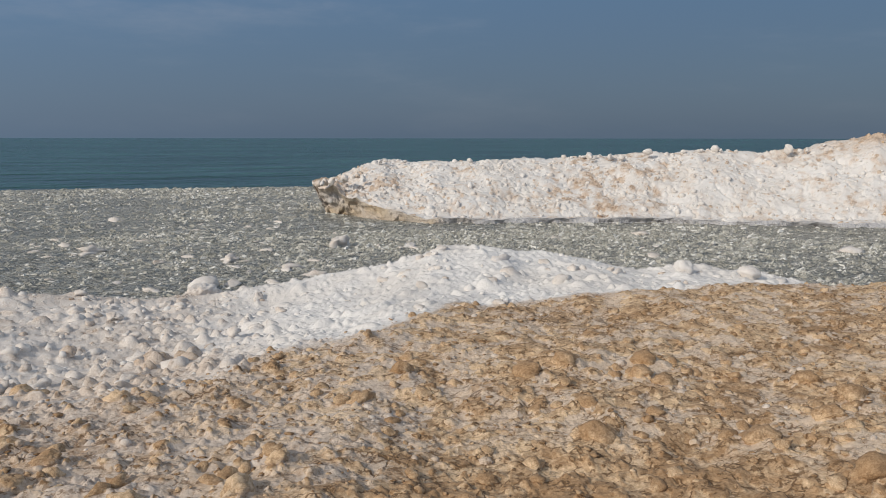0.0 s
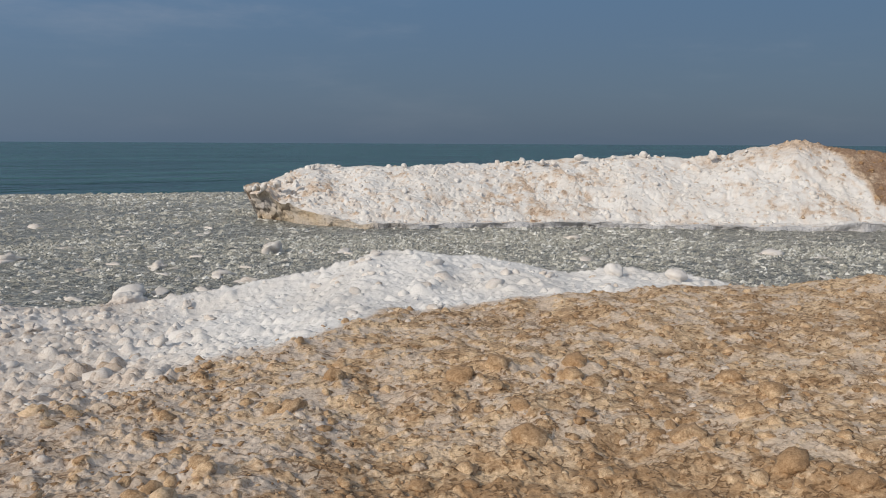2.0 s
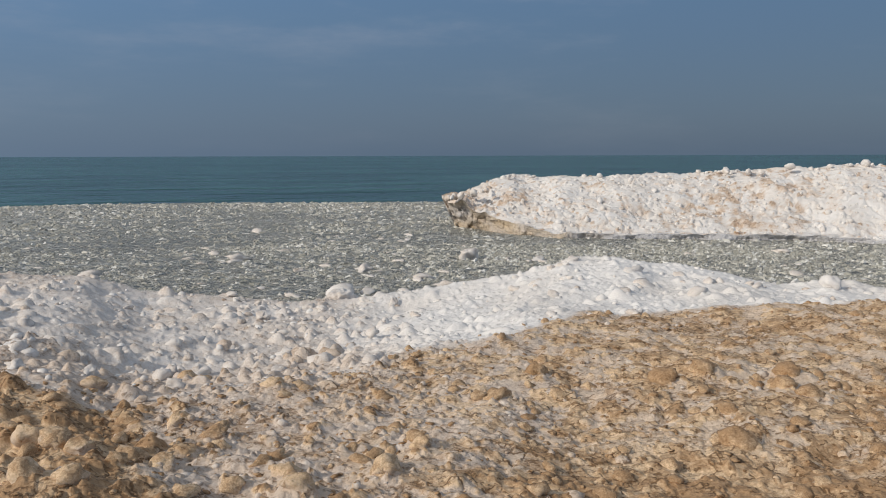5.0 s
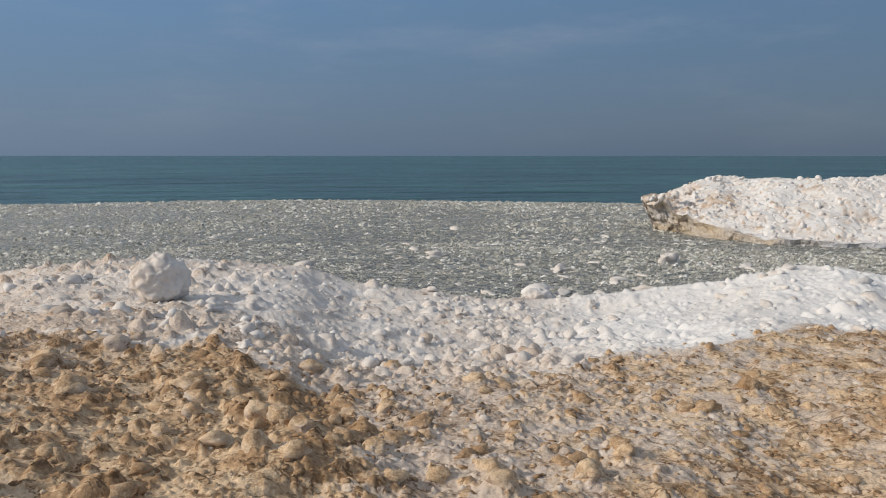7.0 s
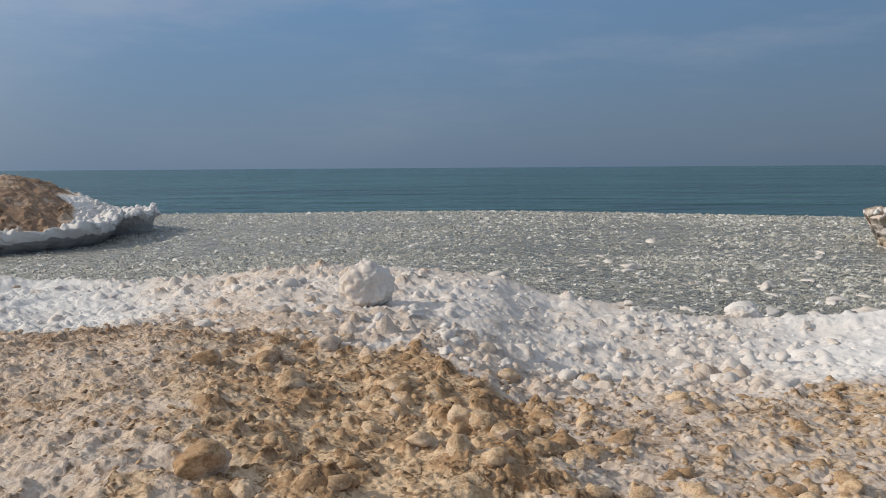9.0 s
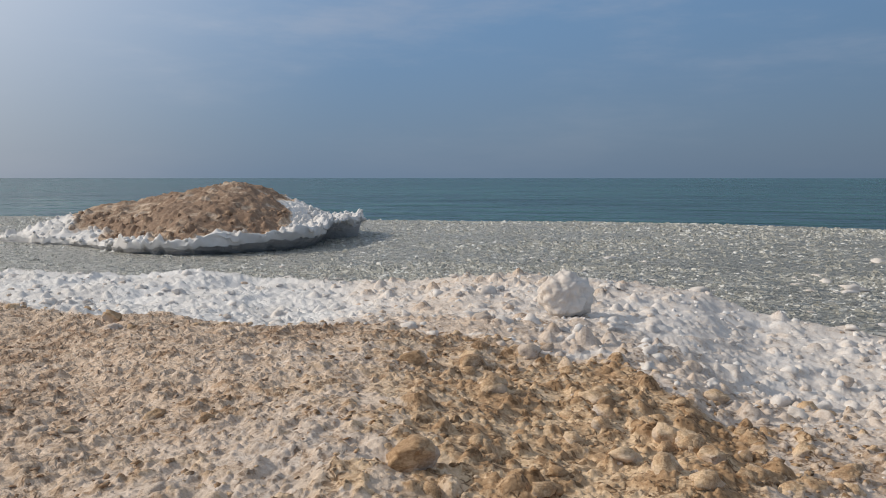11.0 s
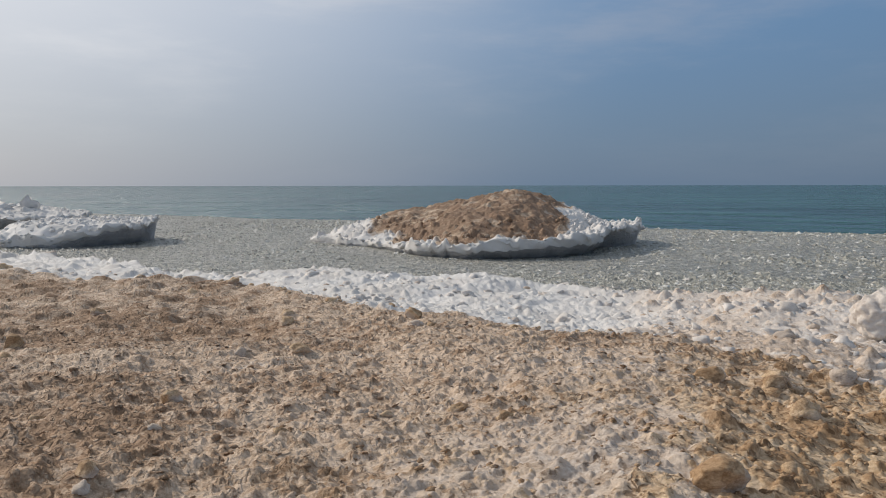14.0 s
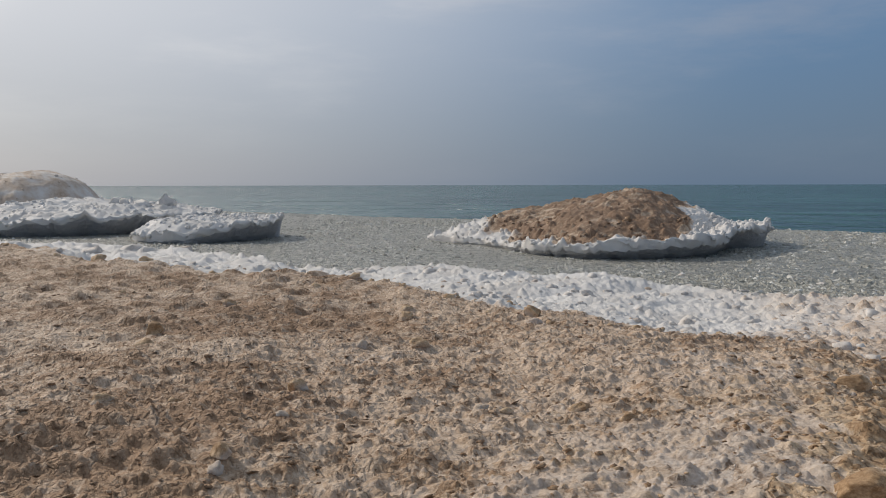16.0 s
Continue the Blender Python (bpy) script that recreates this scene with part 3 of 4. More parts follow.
# beach round the standing place and inland; it dips under the shelf ice
around = np.concatenate([np.linspace(-62, 90, 80)[:-1], np.linspace(90, 298, 130)[:-1]])
away = np.concatenate([[0.001], 0.12 * (20 / 0.12) ** np.linspace(0, 1, 200), 20 * 200 ** np.linspace(0, 1, 24)[1:]])
a, r = np.meshgrid(around, away)
past = np.where(a > 90, np.minimum(a - 90, 298 - a), 0)
wrapped = np.where(a > 193.5, a - 360, a)
x, y, z, sand = surface(wrapped, r)
inland = ease(past, 2, 40)
z = np.maximum(z, -0.9) * (1 - inland) + (1.2 + 0.25 * fractal(x, y, 9.0, 51, 3) * ease(r, 2, 8) + ease(r, 20, 300) * 6 + 0.05 * fractal(x, y, 1.1, 81, 3) + 0.8 * (z - land(wrapped, r)[2]) * ease(30 - r, 0, 15)) * inland
sand = sand + (0.85 + 0.25 * fractal(x, y, 0.5, 53, 4) - sand) * inland
under = ease(r, 2.75, 2.95) * ((a > -61.9) & (a < 89.9))
z = z - 0.004 - 0.6 * under - (z + 1.2) * under * ease(r, 6, 9)
tagged(new("beach", sheet("beach", x, y, z, sand, SNOW, close=True)), "sandy frozen beach behind the shelf ice", "beach", kind="structure")


def on_ground(px, py):
    """Height of the shelf ice, lumps and all, and its sand, under points of the plan."""
    a, r = np.degrees(np.arctan2(-px, py)), np.hypot(px, py)
    j = np.clip(np.searchsorted(bearings, a), 0, len(bearings) - 1)
    i = np.clip(np.round(row_at(r, j)).astype(int), 0, len(GRID_Z) - 1)
    return GRID_Z[i, j], GRID_SAND[i, j]


# ---- ice masses standing in the lake ----
def part(name, me, parent, label=""):
    ob = new(name, me)
    ob.parent = parent
    return tagged(ob, label)


def thing(name, place, label, category, group=""):
    ob = new(name)
    ob.empty_display_size = 0.2
    ob.location = place
    return tagged(ob, label, category, group)


MASS_TOPS = []


def mass(name, label, centre, outline, rim, shelf, peak, foot, sand_to, undercut=0.5, seed=0, summit=(0, 0), steps=(62, 300), stain=0.0, full=1.35, sand_front=0.0, rust=1.0, drape=0.5, lumpy=1.0):
    """A grounded ice mass: a cliff or lip all round its outline, a snowy shelf on it, and a mound.
    outline, rim: (degrees round the centre from +x, metres) tables. foot: share of the outline at which the mound starts."""
    cx, cy = centre
    owner = thing(name, (cx, cy, 0), label, "ice mound", "grounded ice masses")
    turn = np.linspace(0, 2 * np.pi, steps[1], endpoint=False)
    deg = np.degrees(turn)
    wide = np.interp(deg, [o[0] for o in outline] + [360 + outline[0][0]], [o[1] for o in outline] + [outline[0][1]], period=360)
    lip = np.interp(deg, [o[0] for o in rim] + [360 + rim[0][0]], [o[1] for o in rim] + [rim[0][1]], period=360)
    for _ in range(3):
        wide = (np.roll(wide, 4) + wide + np.roll(wide, -4)) / 3
    wob = fractal(np.cos(turn) * wide, np.sin(turn) * wide, 2.2, seed, 4)
    wide, lip = wide * (1 + 0.035 * wob), lip * (1 + 0.09 * fractal(np.cos(turn) * wide, np.sin(turn) * wide, 1.3, seed + 5, 3) + 0.13 * fractal(np.cos(turn) * wide, np.sin(turn) * wide, 0.6, seed + 7, 3))
    # snowy top
    q = np.linspace(1, 0.004, steps[0])
    qq, tt = np.meshgrid(q, turn, indexing="ij")
    x, y = qq * wide * np.cos(tt), qq * wide * np.sin(tt)
    away = np.hypot((x - summit[0] * (1 - qq)) / wide, (y - summit[1] * (1 - qq)) / wide)
    hill = np.clip(1 - away / foot, 0, 1)
    hill = 1 - (1 - hill) ** full
    z = lip + (shelf - lip) * ease(1 - qq, 0, 0.25) + (peak - shelf) * hill
    g1 = lumps(x, y, 0.7, seed + 11, 0.10, 0.42, 0.6)[0]
    g2, u2, _ = lumps(x, y, 0.34, seed + 17, 0.15, 0.5, 0.85)
    z = z + np.maximum(g1, g2 * 1.25) * 1.2 * lumpy * (1 - 0.62 * ease(hill, 0.1, 0.4)) + 0.15 * lumpy * fractal(x, y, 1.2, seed + 23, 5, 0.55) * (1 - 0.6 * (qq > 0.97))
    reach = sand_to + sand_front * ease(np.cos(tt - radians(285)), 0.3, 0.9) - sand_front * (0.9 * ease(np.cos(tt - radians(42)), 0.35, 0.95) + 0.4 * ease(np.cos(tt - radians(222)), 0.4, 0.95))
    sand = ease(reach + 0.10 * fractal(x, y, 1.4, seed + 29, 4) - away, -0.03, 0.06) * (0.75 + 0.4 * fractal(x, y, 0.5, seed + 31, 3))
    sand = np.clip(sand * rust, 0, 1.6) + stain * np.clip(0.4 + fractal(x, y, 1.2, seed + 37, 3), 0, 1)
    # snow hangs over the edge in a rounded lip
    drop = np.linspace(0, 1, 13)[:-1][:, None]
    out = wide + 0.13 * np.sin(np.pi * (0.12 + 0.88 * drop)) * np.clip(lip, 0.2, 1) * (1 + 0.9 * fractal(np.cos(turn) * wide, np.sin(turn) * wide + drop * 0.6, 0.9, seed + 43, 5, 0.6))
    low = np.interp(deg, *zip(*drape), period=360) if isinstance(drape, list) else drape
    low = low + 0.06 * fractal(np.cos(turn) * wide, np.sin(turn) * wide, 0.5, seed + 51, 3, 0.7) + 0.12 * fractal(np.cos(turn) * wide, np.sin(turn) * wide, 2.4, seed + 47, 3)
    x = np.concatenate([out * np.cos(turn), x])
    y = np.concatenate([out * np.sin(turn), y])
    z = np.concatenate([z[0] * (low + (1 - low) * np.sin(drop * np.pi / 2)) + 0.09 * fractal(np.cos(turn) * wide, np.sin(turn) * wide + drop * 0.8, 0.34, seed + 49, 3) * ease(drop, 0, 0.3), z])
    sand = np.concatenate([np.repeat(sand[:1] * 0, 12, 0) + stain * 0.5, sand])
    top = sheet("top", x, y, z, sand, MOUND, close=True)
    part("snow_mound", top, owner, "white lumpy snow shelf with a mound" if sand_to <= 0 else "lumpy snow shelf with a sandy brown mound")
    pick = np.random.default_rng(seed).integers(0, x[5:58].size, 650 if lumpy > 0.45 else 60)
    MASS_TOPS.append((cx + x[5:58].ravel()[pick], cy + y[5:58].ravel()[pick], z[5:58].ravel()[pick], sand[5:58].ravel()[pick]))
    # cliff below the lip, hollowed by waves
    v = np.linspace(0, 1, 12)
    vv, tt = np.meshgrid(v, turn, indexing="ij")
    zz = (z[0] + 0.02) * (1 - vv) - 0.5 * vv
    shoreward = ease(np.cos(tt - np.arctan2(-cy, -cx)), 0.05, 0.75)  # waves hollow the side that faces the shore
    inward = -0.06 + undercut * (0.15 + 0.85 * shoreward) * vv ** 1.2 * np.clip(lip, 0.1, 1.2)
    inward = inward + 0.05 * fractal(tt * wide, zz * 1.5, 0.8, seed + 41, 4) * np.clip(vv * 5, 0, 1)
    rr = wide - inward
    side = sheet("side", rr * np.cos(tt), rr * np.sin(tt), zz, stain + 0 * zz, CLIFF, close=True)
    part("ice_cliff", side, owner, "wave-cut ice face")
    return owner


def spot(a, r):
    bx, by = bearing(a)
    return bx * r, by * r


mass("ice_mound", "flat grounded ice floe with a brown sand-covered mound", (-25.5, 26.5), [(0, 5.8), (38, 6.1), (90, 6.0), (150, 7.0), (180, 7.6), (221, 9.2), (250, 6.7), (275, 7.0), (296, 8.2), (315, 9.2), (343, 7.2)],
     [(0, 1.0), (38, 1.05), (90, 0.7), (180, 0.4), (221, 0.26), (260, 0.32), (300, 0.55), (318, 0.75), (343, 1.0)], 0.75, 2.5, 0.84, 0.68, undercut=2.2, seed=100, summit=(0.6, 0.3), steps=(125, 620), sand_front=0.3, full=1.5, rust=1.35, stain=0.06, drape=[(0, 0.7), (90, 0.5), (200, 0.2), (250, 0.3), (280, 0.46), (330, 0.52)])
mass("ice_mound", "low grounded ice slab with a dark undercut face", (-39.4, 12.6), [(0, 3.5), (40, 3.0), (60, 2.75), (80, 2.75), (120, 3.1), (180, 4.2), (240, 4.6), (300, 4.2), (330, 3.8)],
     [(0, 1.0), (60, 1.1), (80, 1.15), (180, 0.9), (255, 0.3), (300, 0.48), (330, 0.72)], 1.0, 1.15, 0.6, 0.0, undercut=1.7, seed=200, drape=[(0, 0.85), (90, 0.95), (180, 0.6), (250, 0.1), (300, 0.22), (335, 0.55)], lumpy=0.5)
mass("ice_mound", "broad snow-covered ice floe with a hollowed shaded face", spot(81, 52), [(0, 7.2), (60, 7.5), (120, 8), (180, 9), (240, 8.5), (300, 7.6)],
     [(0, 1.1), (90, 1.0), (180, 1.0), (270, 0.5), (320, 0.8), (345, 1.15)], 1.25, 1.9, 0.85, 0.0, undercut=1.8, seed=300, summit=(-3, 0), drape=[(0, 0.8), (60, 0.7), (180, 0.6), (280, 0.3), (330, 0.75)], lumpy=0.85)
mass("ice_mound", "tall hill of sandy ice with a smooth grey flank", spot(85.5, 62), [(0, 6.3), (90, 6.2), (180, 7), (270, 8)], [(0, 1.5), (180, 1.2)], 1.7, 3.75, 1.0, 1.25, seed=400, summit=(0, 2.6), stain=0.06, full=2.2, rust=0.3, lumpy=0.4)
mass("ice_mound", "brown sandy ice hill behind the white ridge", spot(-63, 37), [(0, 8), (90, 6), (180, 7), (270, 7.5)], [(0, 0.8), (180, 0.7)], 0.9, 3.3, 1.05, 1.1, seed=500)

# ---- long white ice ridge ----
RIDGE = [  # bearing, front distance, lip height, crest height
    (-14.2, 29.4, 1.15, 1.2), (-16.2, 28.0, 0.8, 1.38), (-17.8, 27.2, 0.6, 1.64), (-19.5, 26.5, 0.4, 1.9), (-22.7, 25.4, 0.28, 1.92), (-26, 25.4, 0.24, 1.87), (-32, 25.9, 0.2, 2.0), (-38.3, 26.5, 0.18, 2.24), (-41.5, 26.7, 0.18, 2.42),
    (-45.3, 27.1, 0.18, 2.2), (-48, 27.4, 0.18, 2.38), (-52.2, 28.0, 0.18, 3.0), (-55, 28.5, 0.3, 2.7), (-60, 30, 0.3, 2.3), (-75, 33, 0.3, 1.8),
]
ridge = thing("ice_ridge", (*spot(-35, 29), 0), "long ridge of white ice lumps with tan-stained patches", "ice ridge")
run, across = np.concatenate([np.linspace(-14.2, -17, 60)[:-1], np.linspace(-17, -66, 660)]), np.concatenate([np.linspace(0, 0.55, 150)[:-1], np.linspace(0.55, 1, 25)])
q, a = np.meshgrid(across, run, indexing="ij")
front, lip, crest = (np.interp(-a, [-t[0] for t in RIDGE], [t[k] for t in RIDGE]) for k in (1, 2, 3))
deep = 10.0 * np.sqrt(np.clip(ease(-a, 14.2, 21), 0.00001, 1))
x0, y0 = -front * np.sin(np.radians(a)), front * np.cos(np.radians(a))
front = front + 0.22 * fractal(x0, y0, 2.4, 601, 3) * ease(-a, 14.2, 15.5) * (1 - ease(q, 0, 0.25))
lip = lip * (1 + 0.2 * fractal(x0, y0, 2.1, 605, 2)) + 0.16 * fractal(x0, y0, 0.7, 607, 4) * ease(lip, 0.3, 0.8)
r = front + deep * q
ledge = 0.06 * ease(-a, 19, 23)  # a flat foot before the slope
rise = np.where(q < 0.5, 1 - (1 - np.clip((q - ledge) / (0.5 - ledge), 0, 1)) ** 1.12, np.cos((q - 0.5) / 0.5 * np.pi / 2))
z = np.where(q < 0.5, lip, 0.4) + (crest - np.where(q < 0.5, lip, 0.4)) * rise
end = 1.4 * ease(-a, 18.5, 14.3)
a = a - end * np.where(q > 0.5, np.clip((crest - z) / (crest + 0.4), 0, 1), 0)
x, y = -r * np.sin(np.radians(a)), r * np.cos(np.radians(a))
g1 = lumps(x, y, 0.9, 611, 0.06, 0.3, 0.4)[0]
g2, u2, _ = lumps(x, y, 0.32, 617, 0.10, 0.42, 0.7)
g3, u3, _ = lumps(x, y, 0.18, 623, 0.15, 0.5, 0.9)
g4 = lumps(x, y, 0.11, 627, 0.2, 0.55, 0.9)[0]
calm = 0.55 + 0.45 * ease(fractal(x, y, 2.2, 637, 3), -0.4, 0.4)
z = z + 0.4 * g4 * ease(q, 0.0, 0.025) + 0.05 * fractal(x0, y0, 0.6, 633, 4) * (1 - ease(q, 0, 0.05)) + np.maximum(np.maximum(g1 * 0.75, g2 * 0.8), g3 * 0.6) * calm * ease(q, 0.0, 0.025) + 0.12 * fractal(x, y, 1.2, 631, 4, 0.5) * ease(q, 0, 0.1) - 0.07 * ease(np.abs(fractal(x, y, 0.5, 635, 3)), 0.14, 0.0) * ease(q, 0.0, 0.05)
grime = ease(fractal(x, y, 1.6, 651, 3) + 0.45 * fractal(x, y, 0.4, 655, 3) + 0.5 * np.exp(-((-a - 35) / 4.0) ** 2) * ease(1.3 - z, 0, 0.6) + 0.35 * ease(-a, 19.5, 16), 0.25, 0.75) * ease(q, 0.05, 0.12)
sand = 0.07 + 0.16 * np.clip(fractal(x, y, 0.25, 641, 4), 0, 1) + 0.24 * grime * np.clip(0.4 + 1.3 * fractal(x, y, 0.3, 653, 4, 0.6), 0, 1.3)
sand = sand + 0.36 * ease(u2, 0.65, 0.95) * (g2 > 0.03) + 0.3 * ease(u3, 0.65, 0.95) * (g3 > 0.02) + 0.12 * ease(z, 1.6, 2.8) * ease(-a, 44, 50)
sand = sand + 0.18 * ease(-a, 18.5, 15) * (0.6 + 0.6 * fractal(x, y, 0.5, 659, 3))
hilltop = ease(z, 2.5, 3.0) * ease(-a, 49, 52) * 0.3 + ease(-a - 1.9 * (3 - z) + 0.8 * fractal(x, y, 1.5, 657, 3), 53.2, 54.2)
sand = np.clip(sand + hilltop * (0.8 + 0.3 * fractal(x, y, 0.6, 661, 3)), 0, 1.1)
o = ridge.location
RIDGE_CREST = [np.array([np.interp(k, np.arange(v.shape[1]), v[np.argmin(np.abs(across - 0.5))]) for k in range(v.shape[1])]) for v in (x, y, z)]
RIDGE_TOP = (x[8:142, 40:].ravel(), y[8:142, 40:].ravel(), z[8:142, 40:].ravel(), sand[8:142, 40:].ravel())
part("snow_slope", sheet("slope", x - o.x, y - o.y, z, sand, MOUND), ridge, "white slope of frozen ice lumps")
vv, aa = np.meshgrid(np.linspace(0, 1, 24), run, indexing="ij")
zz = z[0] * (1 - vv) - 0.4 * vv
tall = ease(lip[0], 0.3, 0.9)
hollow = np.clip(lip[0], 0.1, 1.2) * (0.05 + 0.5 * tall) * ease(-aa, 14.2, 15.6) * (0.65 * np.sin(np.clip(vv * 1.2, 0, 1) * np.pi * 0.6)) + (0.12 + 0.22 * tall) * fractal(aa * 0.45, zz * 1.2, 0.5, 671, 5, 0.62) * np.clip(vv * 5, 0, 1)
rr = front[0] + hollow
hollow = hollow + 0.12 * fractal(aa * 0.45, zz * 1.2, 0.16, 673, 3) * np.clip(vv * 5, 0, 1) * tall
shift = aa - 1.4 * vv * ease(-aa, 18.5, 14.3)
stained = ease(-aa, 27, 21) * (0.6 + 0.4 * fractal(aa * 0.5, zz, 0.6, 681, 3))
part("ice_cliff", sheet("side", -rr * np.sin(np.radians(shift)) - o.x, rr * np.cos(np.radians(shift)) - o.y, zz, stained, CLIFF), ridge, "tan-stained wave-cut ice face")
# rear and end faces close the ridge
zz = z[-1] * (1 - vv) - 0.4 * vv
rr = np.maximum(r[-1] - 0.3 * vv, rr + 0.02)
aa = aa - 1.4 * ease(-aa, 18.5, 14.3) * np.clip((crest[0] - zz) / (crest[0] + 0.4), 0, 1)
part("ice_cliff", sheet("rear", -rr * np.sin(np.radians(aa)) - o.x, rr * np.cos(np.radians(aa)) - o.y, zz, 0 * zz, CLIFF), ridge)


# ---- floating ice ----
def floats(name, count, near, far, small, large, seed):
    """Many low ice lumps in one mesh, in the slush between the shelf and the open lake."""
    rng = np.random.default_rng(seed)
    a = rng.uniform(-66, 93, count * 3)
    u = rng.uniform(0, 1, count * 3)
    limit = np.interp(a, *zip(*SLUSH_EDGE))
    r = np.sqrt(near ** 2 + u * (np.minimum(far, limit) ** 2 - near ** 2))
    _, _, zl, _ = land(a, r)
    ok = (zl < -0.1) & (r < limit - 0.2)
    a, r = a[ok][:count], r[ok][:count]
    px, py = -r * np.sin(np.radians(a)), r * np.cos(np.radians(a))
    keep = fractal(0.35 * px, py, 1.6, seed + 3, 3) > -0.3 + 0.6 * rng.uniform(-1, 1, len(px))
    px, py, r = px[keep], py[keep], r[keep]
    n, sides = len(px), 4
    size = (small + (large - small) * rng.uniform(0, 1, n) ** 2.6) * (0.8 + r / 90)
    tall = size * rng.uniform(0.1, 0.36, n)
    turn = np.linspace(0, 2 * np.pi, sides, endpoint=False)[None] + rng.uniform(0, 6.28, (n, 1)) + rng.uniform(-0.35, 0.35, (n, sides))
    jit = rng.uniform(0.55, 1.35, (n, sides))
    stretch, lean = rng.uniform(0.45, 0.9, (n, 1)), rng.uniform(-0.7, 0.7, (n, 1))
    def ring(scale, z):
        bx, by = np.cos(turn) * jit * size[:, None] * scale, np.sin(turn) * jit * size[:, None] * stretch * scale
        return np.stack([bx * np.cos(lean) - by * np.sin(lean) + px[:, None], bx * np.sin(lean) + by * np.cos(lean) + py[:, None], z], -1)
    base = ring(1.0, np.zeros((n, sides)) - 0.01)
    top = ring(rng.uniform(0.25, 0.75, (n, sides)), tall[:, None] * rng.uniform(0.15, 1.6, (n, sides)) + 0.03)
    co = np.concatenate([base, top], 1).reshape(-1, 3)
    start = np.arange(n)[:, None] * 2 * sides
    j = np.arange(sides)
    walls = np.stack([j, (j + 1) % sides, (j + 1) % sides + sides, j + sides], -1)
    quads = (start[:, :, None] + walls[None]).reshape(-1, 4)
    caps = (start + sides + j[None])
    me = bpy.data.meshes.new(name)
    me.vertices.add(len(co))
    me.vertices.foreach_set("co", co.astype(np.float32).ravel())
    me.loops.add(quads.size + caps.size)
    me.loops.foreach_set("vertex_index", np.concatenate([quads.ravel(), caps.ravel()]).astype(np.int32))
    me.polygons.add(len(quads) + n)
    me.polygons.foreach_set("loop_start", np.concatenate([np.arange(0, quads.size, 4), quads.size + np.arange(n) * sides]).astype(np.int32))
    me.update(calc_edges=True)
    me.polygons.foreach_set("use_smooth", np.full(len(quads) + n, False))
    me.materials.append(FLOAT_ICE)
    me.validate()
    return tagged(new(name, me), "small grey and white lumps of floating ice", "floating ice", kind="stuff")


floats("brash_ice", 22000, 10.5, 26, 0.03, 0.18, 701)
floats("brash_ice", 18000, 23, 120, 0.05, 0.17, 711)


def crumbs(name, count, near, far, small, large, seed):
    """Ground-up ice afloat: small sharp crumbs, joined into one mesh."""
    rng = np.random.default_rng(seed)
    a, u = rng.uniform(-60, 88, count * 2), rng.uniform(0, 1, count * 2)
    limit = np.interp(a, *zip(*SLUSH_EDGE))
    r = np.sqrt(near ** 2 + u * (np.minimum(far, limit - 0.3) ** 2 - near ** 2))
    ok = land(a, r)[2] < -0.1
    a, r = a[ok][:count], r[ok][:count]
    px, py, n = -r * np.sin(np.radians(a)), r * np.cos(np.radians(a)), len(a)
    size = (small + (large - small) * rng.uniform(0, 1, n) ** 2.5) * (0.85 + r / 100)
    turn = np.linspace(0, 2 * np.pi, 4, endpoint=False)[None] + rng.uniform(0, 6.28, (n, 1)) + rng.uniform(-0.4, 0.4, (n, 4))
    wide = size[:, None] * rng.uniform(0.5, 1.3, (n, 4))
    base = np.stack([px[:, None] + 1.3 * wide * np.cos(turn), py[:, None] + 0.75 * wide * np.sin(turn), np.zeros((n, 4)) + 0.005], -1)
    tip = np.stack([px + rng.uniform(-0.6, 0.6, n) * size, py + rng.uniform(-0.4, 0.4, n) * size, 0.045 + size * rng.uniform(0.12, 0.5, n)], -1)
    co = np.concatenate([base, tip[:, None]], 1).reshape(-1, 3)
    faces = (np.arange(n)[:, None, None] * 5 + np.array([[0, 1, 4], [1, 2, 4], [2, 3, 4], [3, 0, 4]])[None]).reshape(-1, 3)
    me = bpy.data.meshes.new(name)
    me.from_pydata(co.tolist(), [], faces.tolist())
    me.materials.append(FLOAT_ICE)
    return tagged(new(name, me), "small sharp crumbs of grey ice in the slush", "ice crumbs", kind="stuff")


crumbs("ice_crumbs", 42000, 10.5, 24, 0.04, 0.13, 731)
crumbs("ice_crumbs", 34000, 22, 60, 0.06, 0.16, 733)


# ---- single balls and boulders of ice ----
def chunk(seed, flat=0.8, bumpy=0.16, detail=3):
    """A rolled, uneven ice ball of radius 1."""
    bm = bmesh.new()
    bmesh.ops.create_icosphere(bm, subdivisions=detail, radius=1.0)
    off = Vector((seed * 3.7, seed * 1.3, -seed * 2.1))
    for v in bm.verts:
        k = 1 + bumpy * noise.noise(v.co * 1.1 + off) + 0.5 * bumpy * noise.noise(v.co * 2.7 + off) + 0.22 * bumpy * noise.noise(v.co * 7 + off)
        v.co = Vector((v.co.x * k, v.co.y * k * 0.92, v.co.z * k * flat))
    for f in bm.faces:
        f.smooth = True
    me = bpy.data.meshes.new("ice_ball")
    bm.to_mesh(me)
    bm.free()
    return me


def shape(seed, mat, **kw):
    me = chunk(seed, **kw)
    me.materials.append(mat)
    return me


def crusted(seed, sand, **kw):
    """An ice ball with its share of sand, more of it on top."""
    me = shape(seed, BALL, **kw)
    co = np.zeros(len(me.vertices) * 3)
    me.vertices.foreach_get("co", co)
    up = co.reshape(-1, 3)[:, 2]
    me.attributes.new("sand", "FLOAT", "POINT").data.foreach_set("value", (sand * (0.8 + 0.35 * up)).astype(np.float32))
    return me


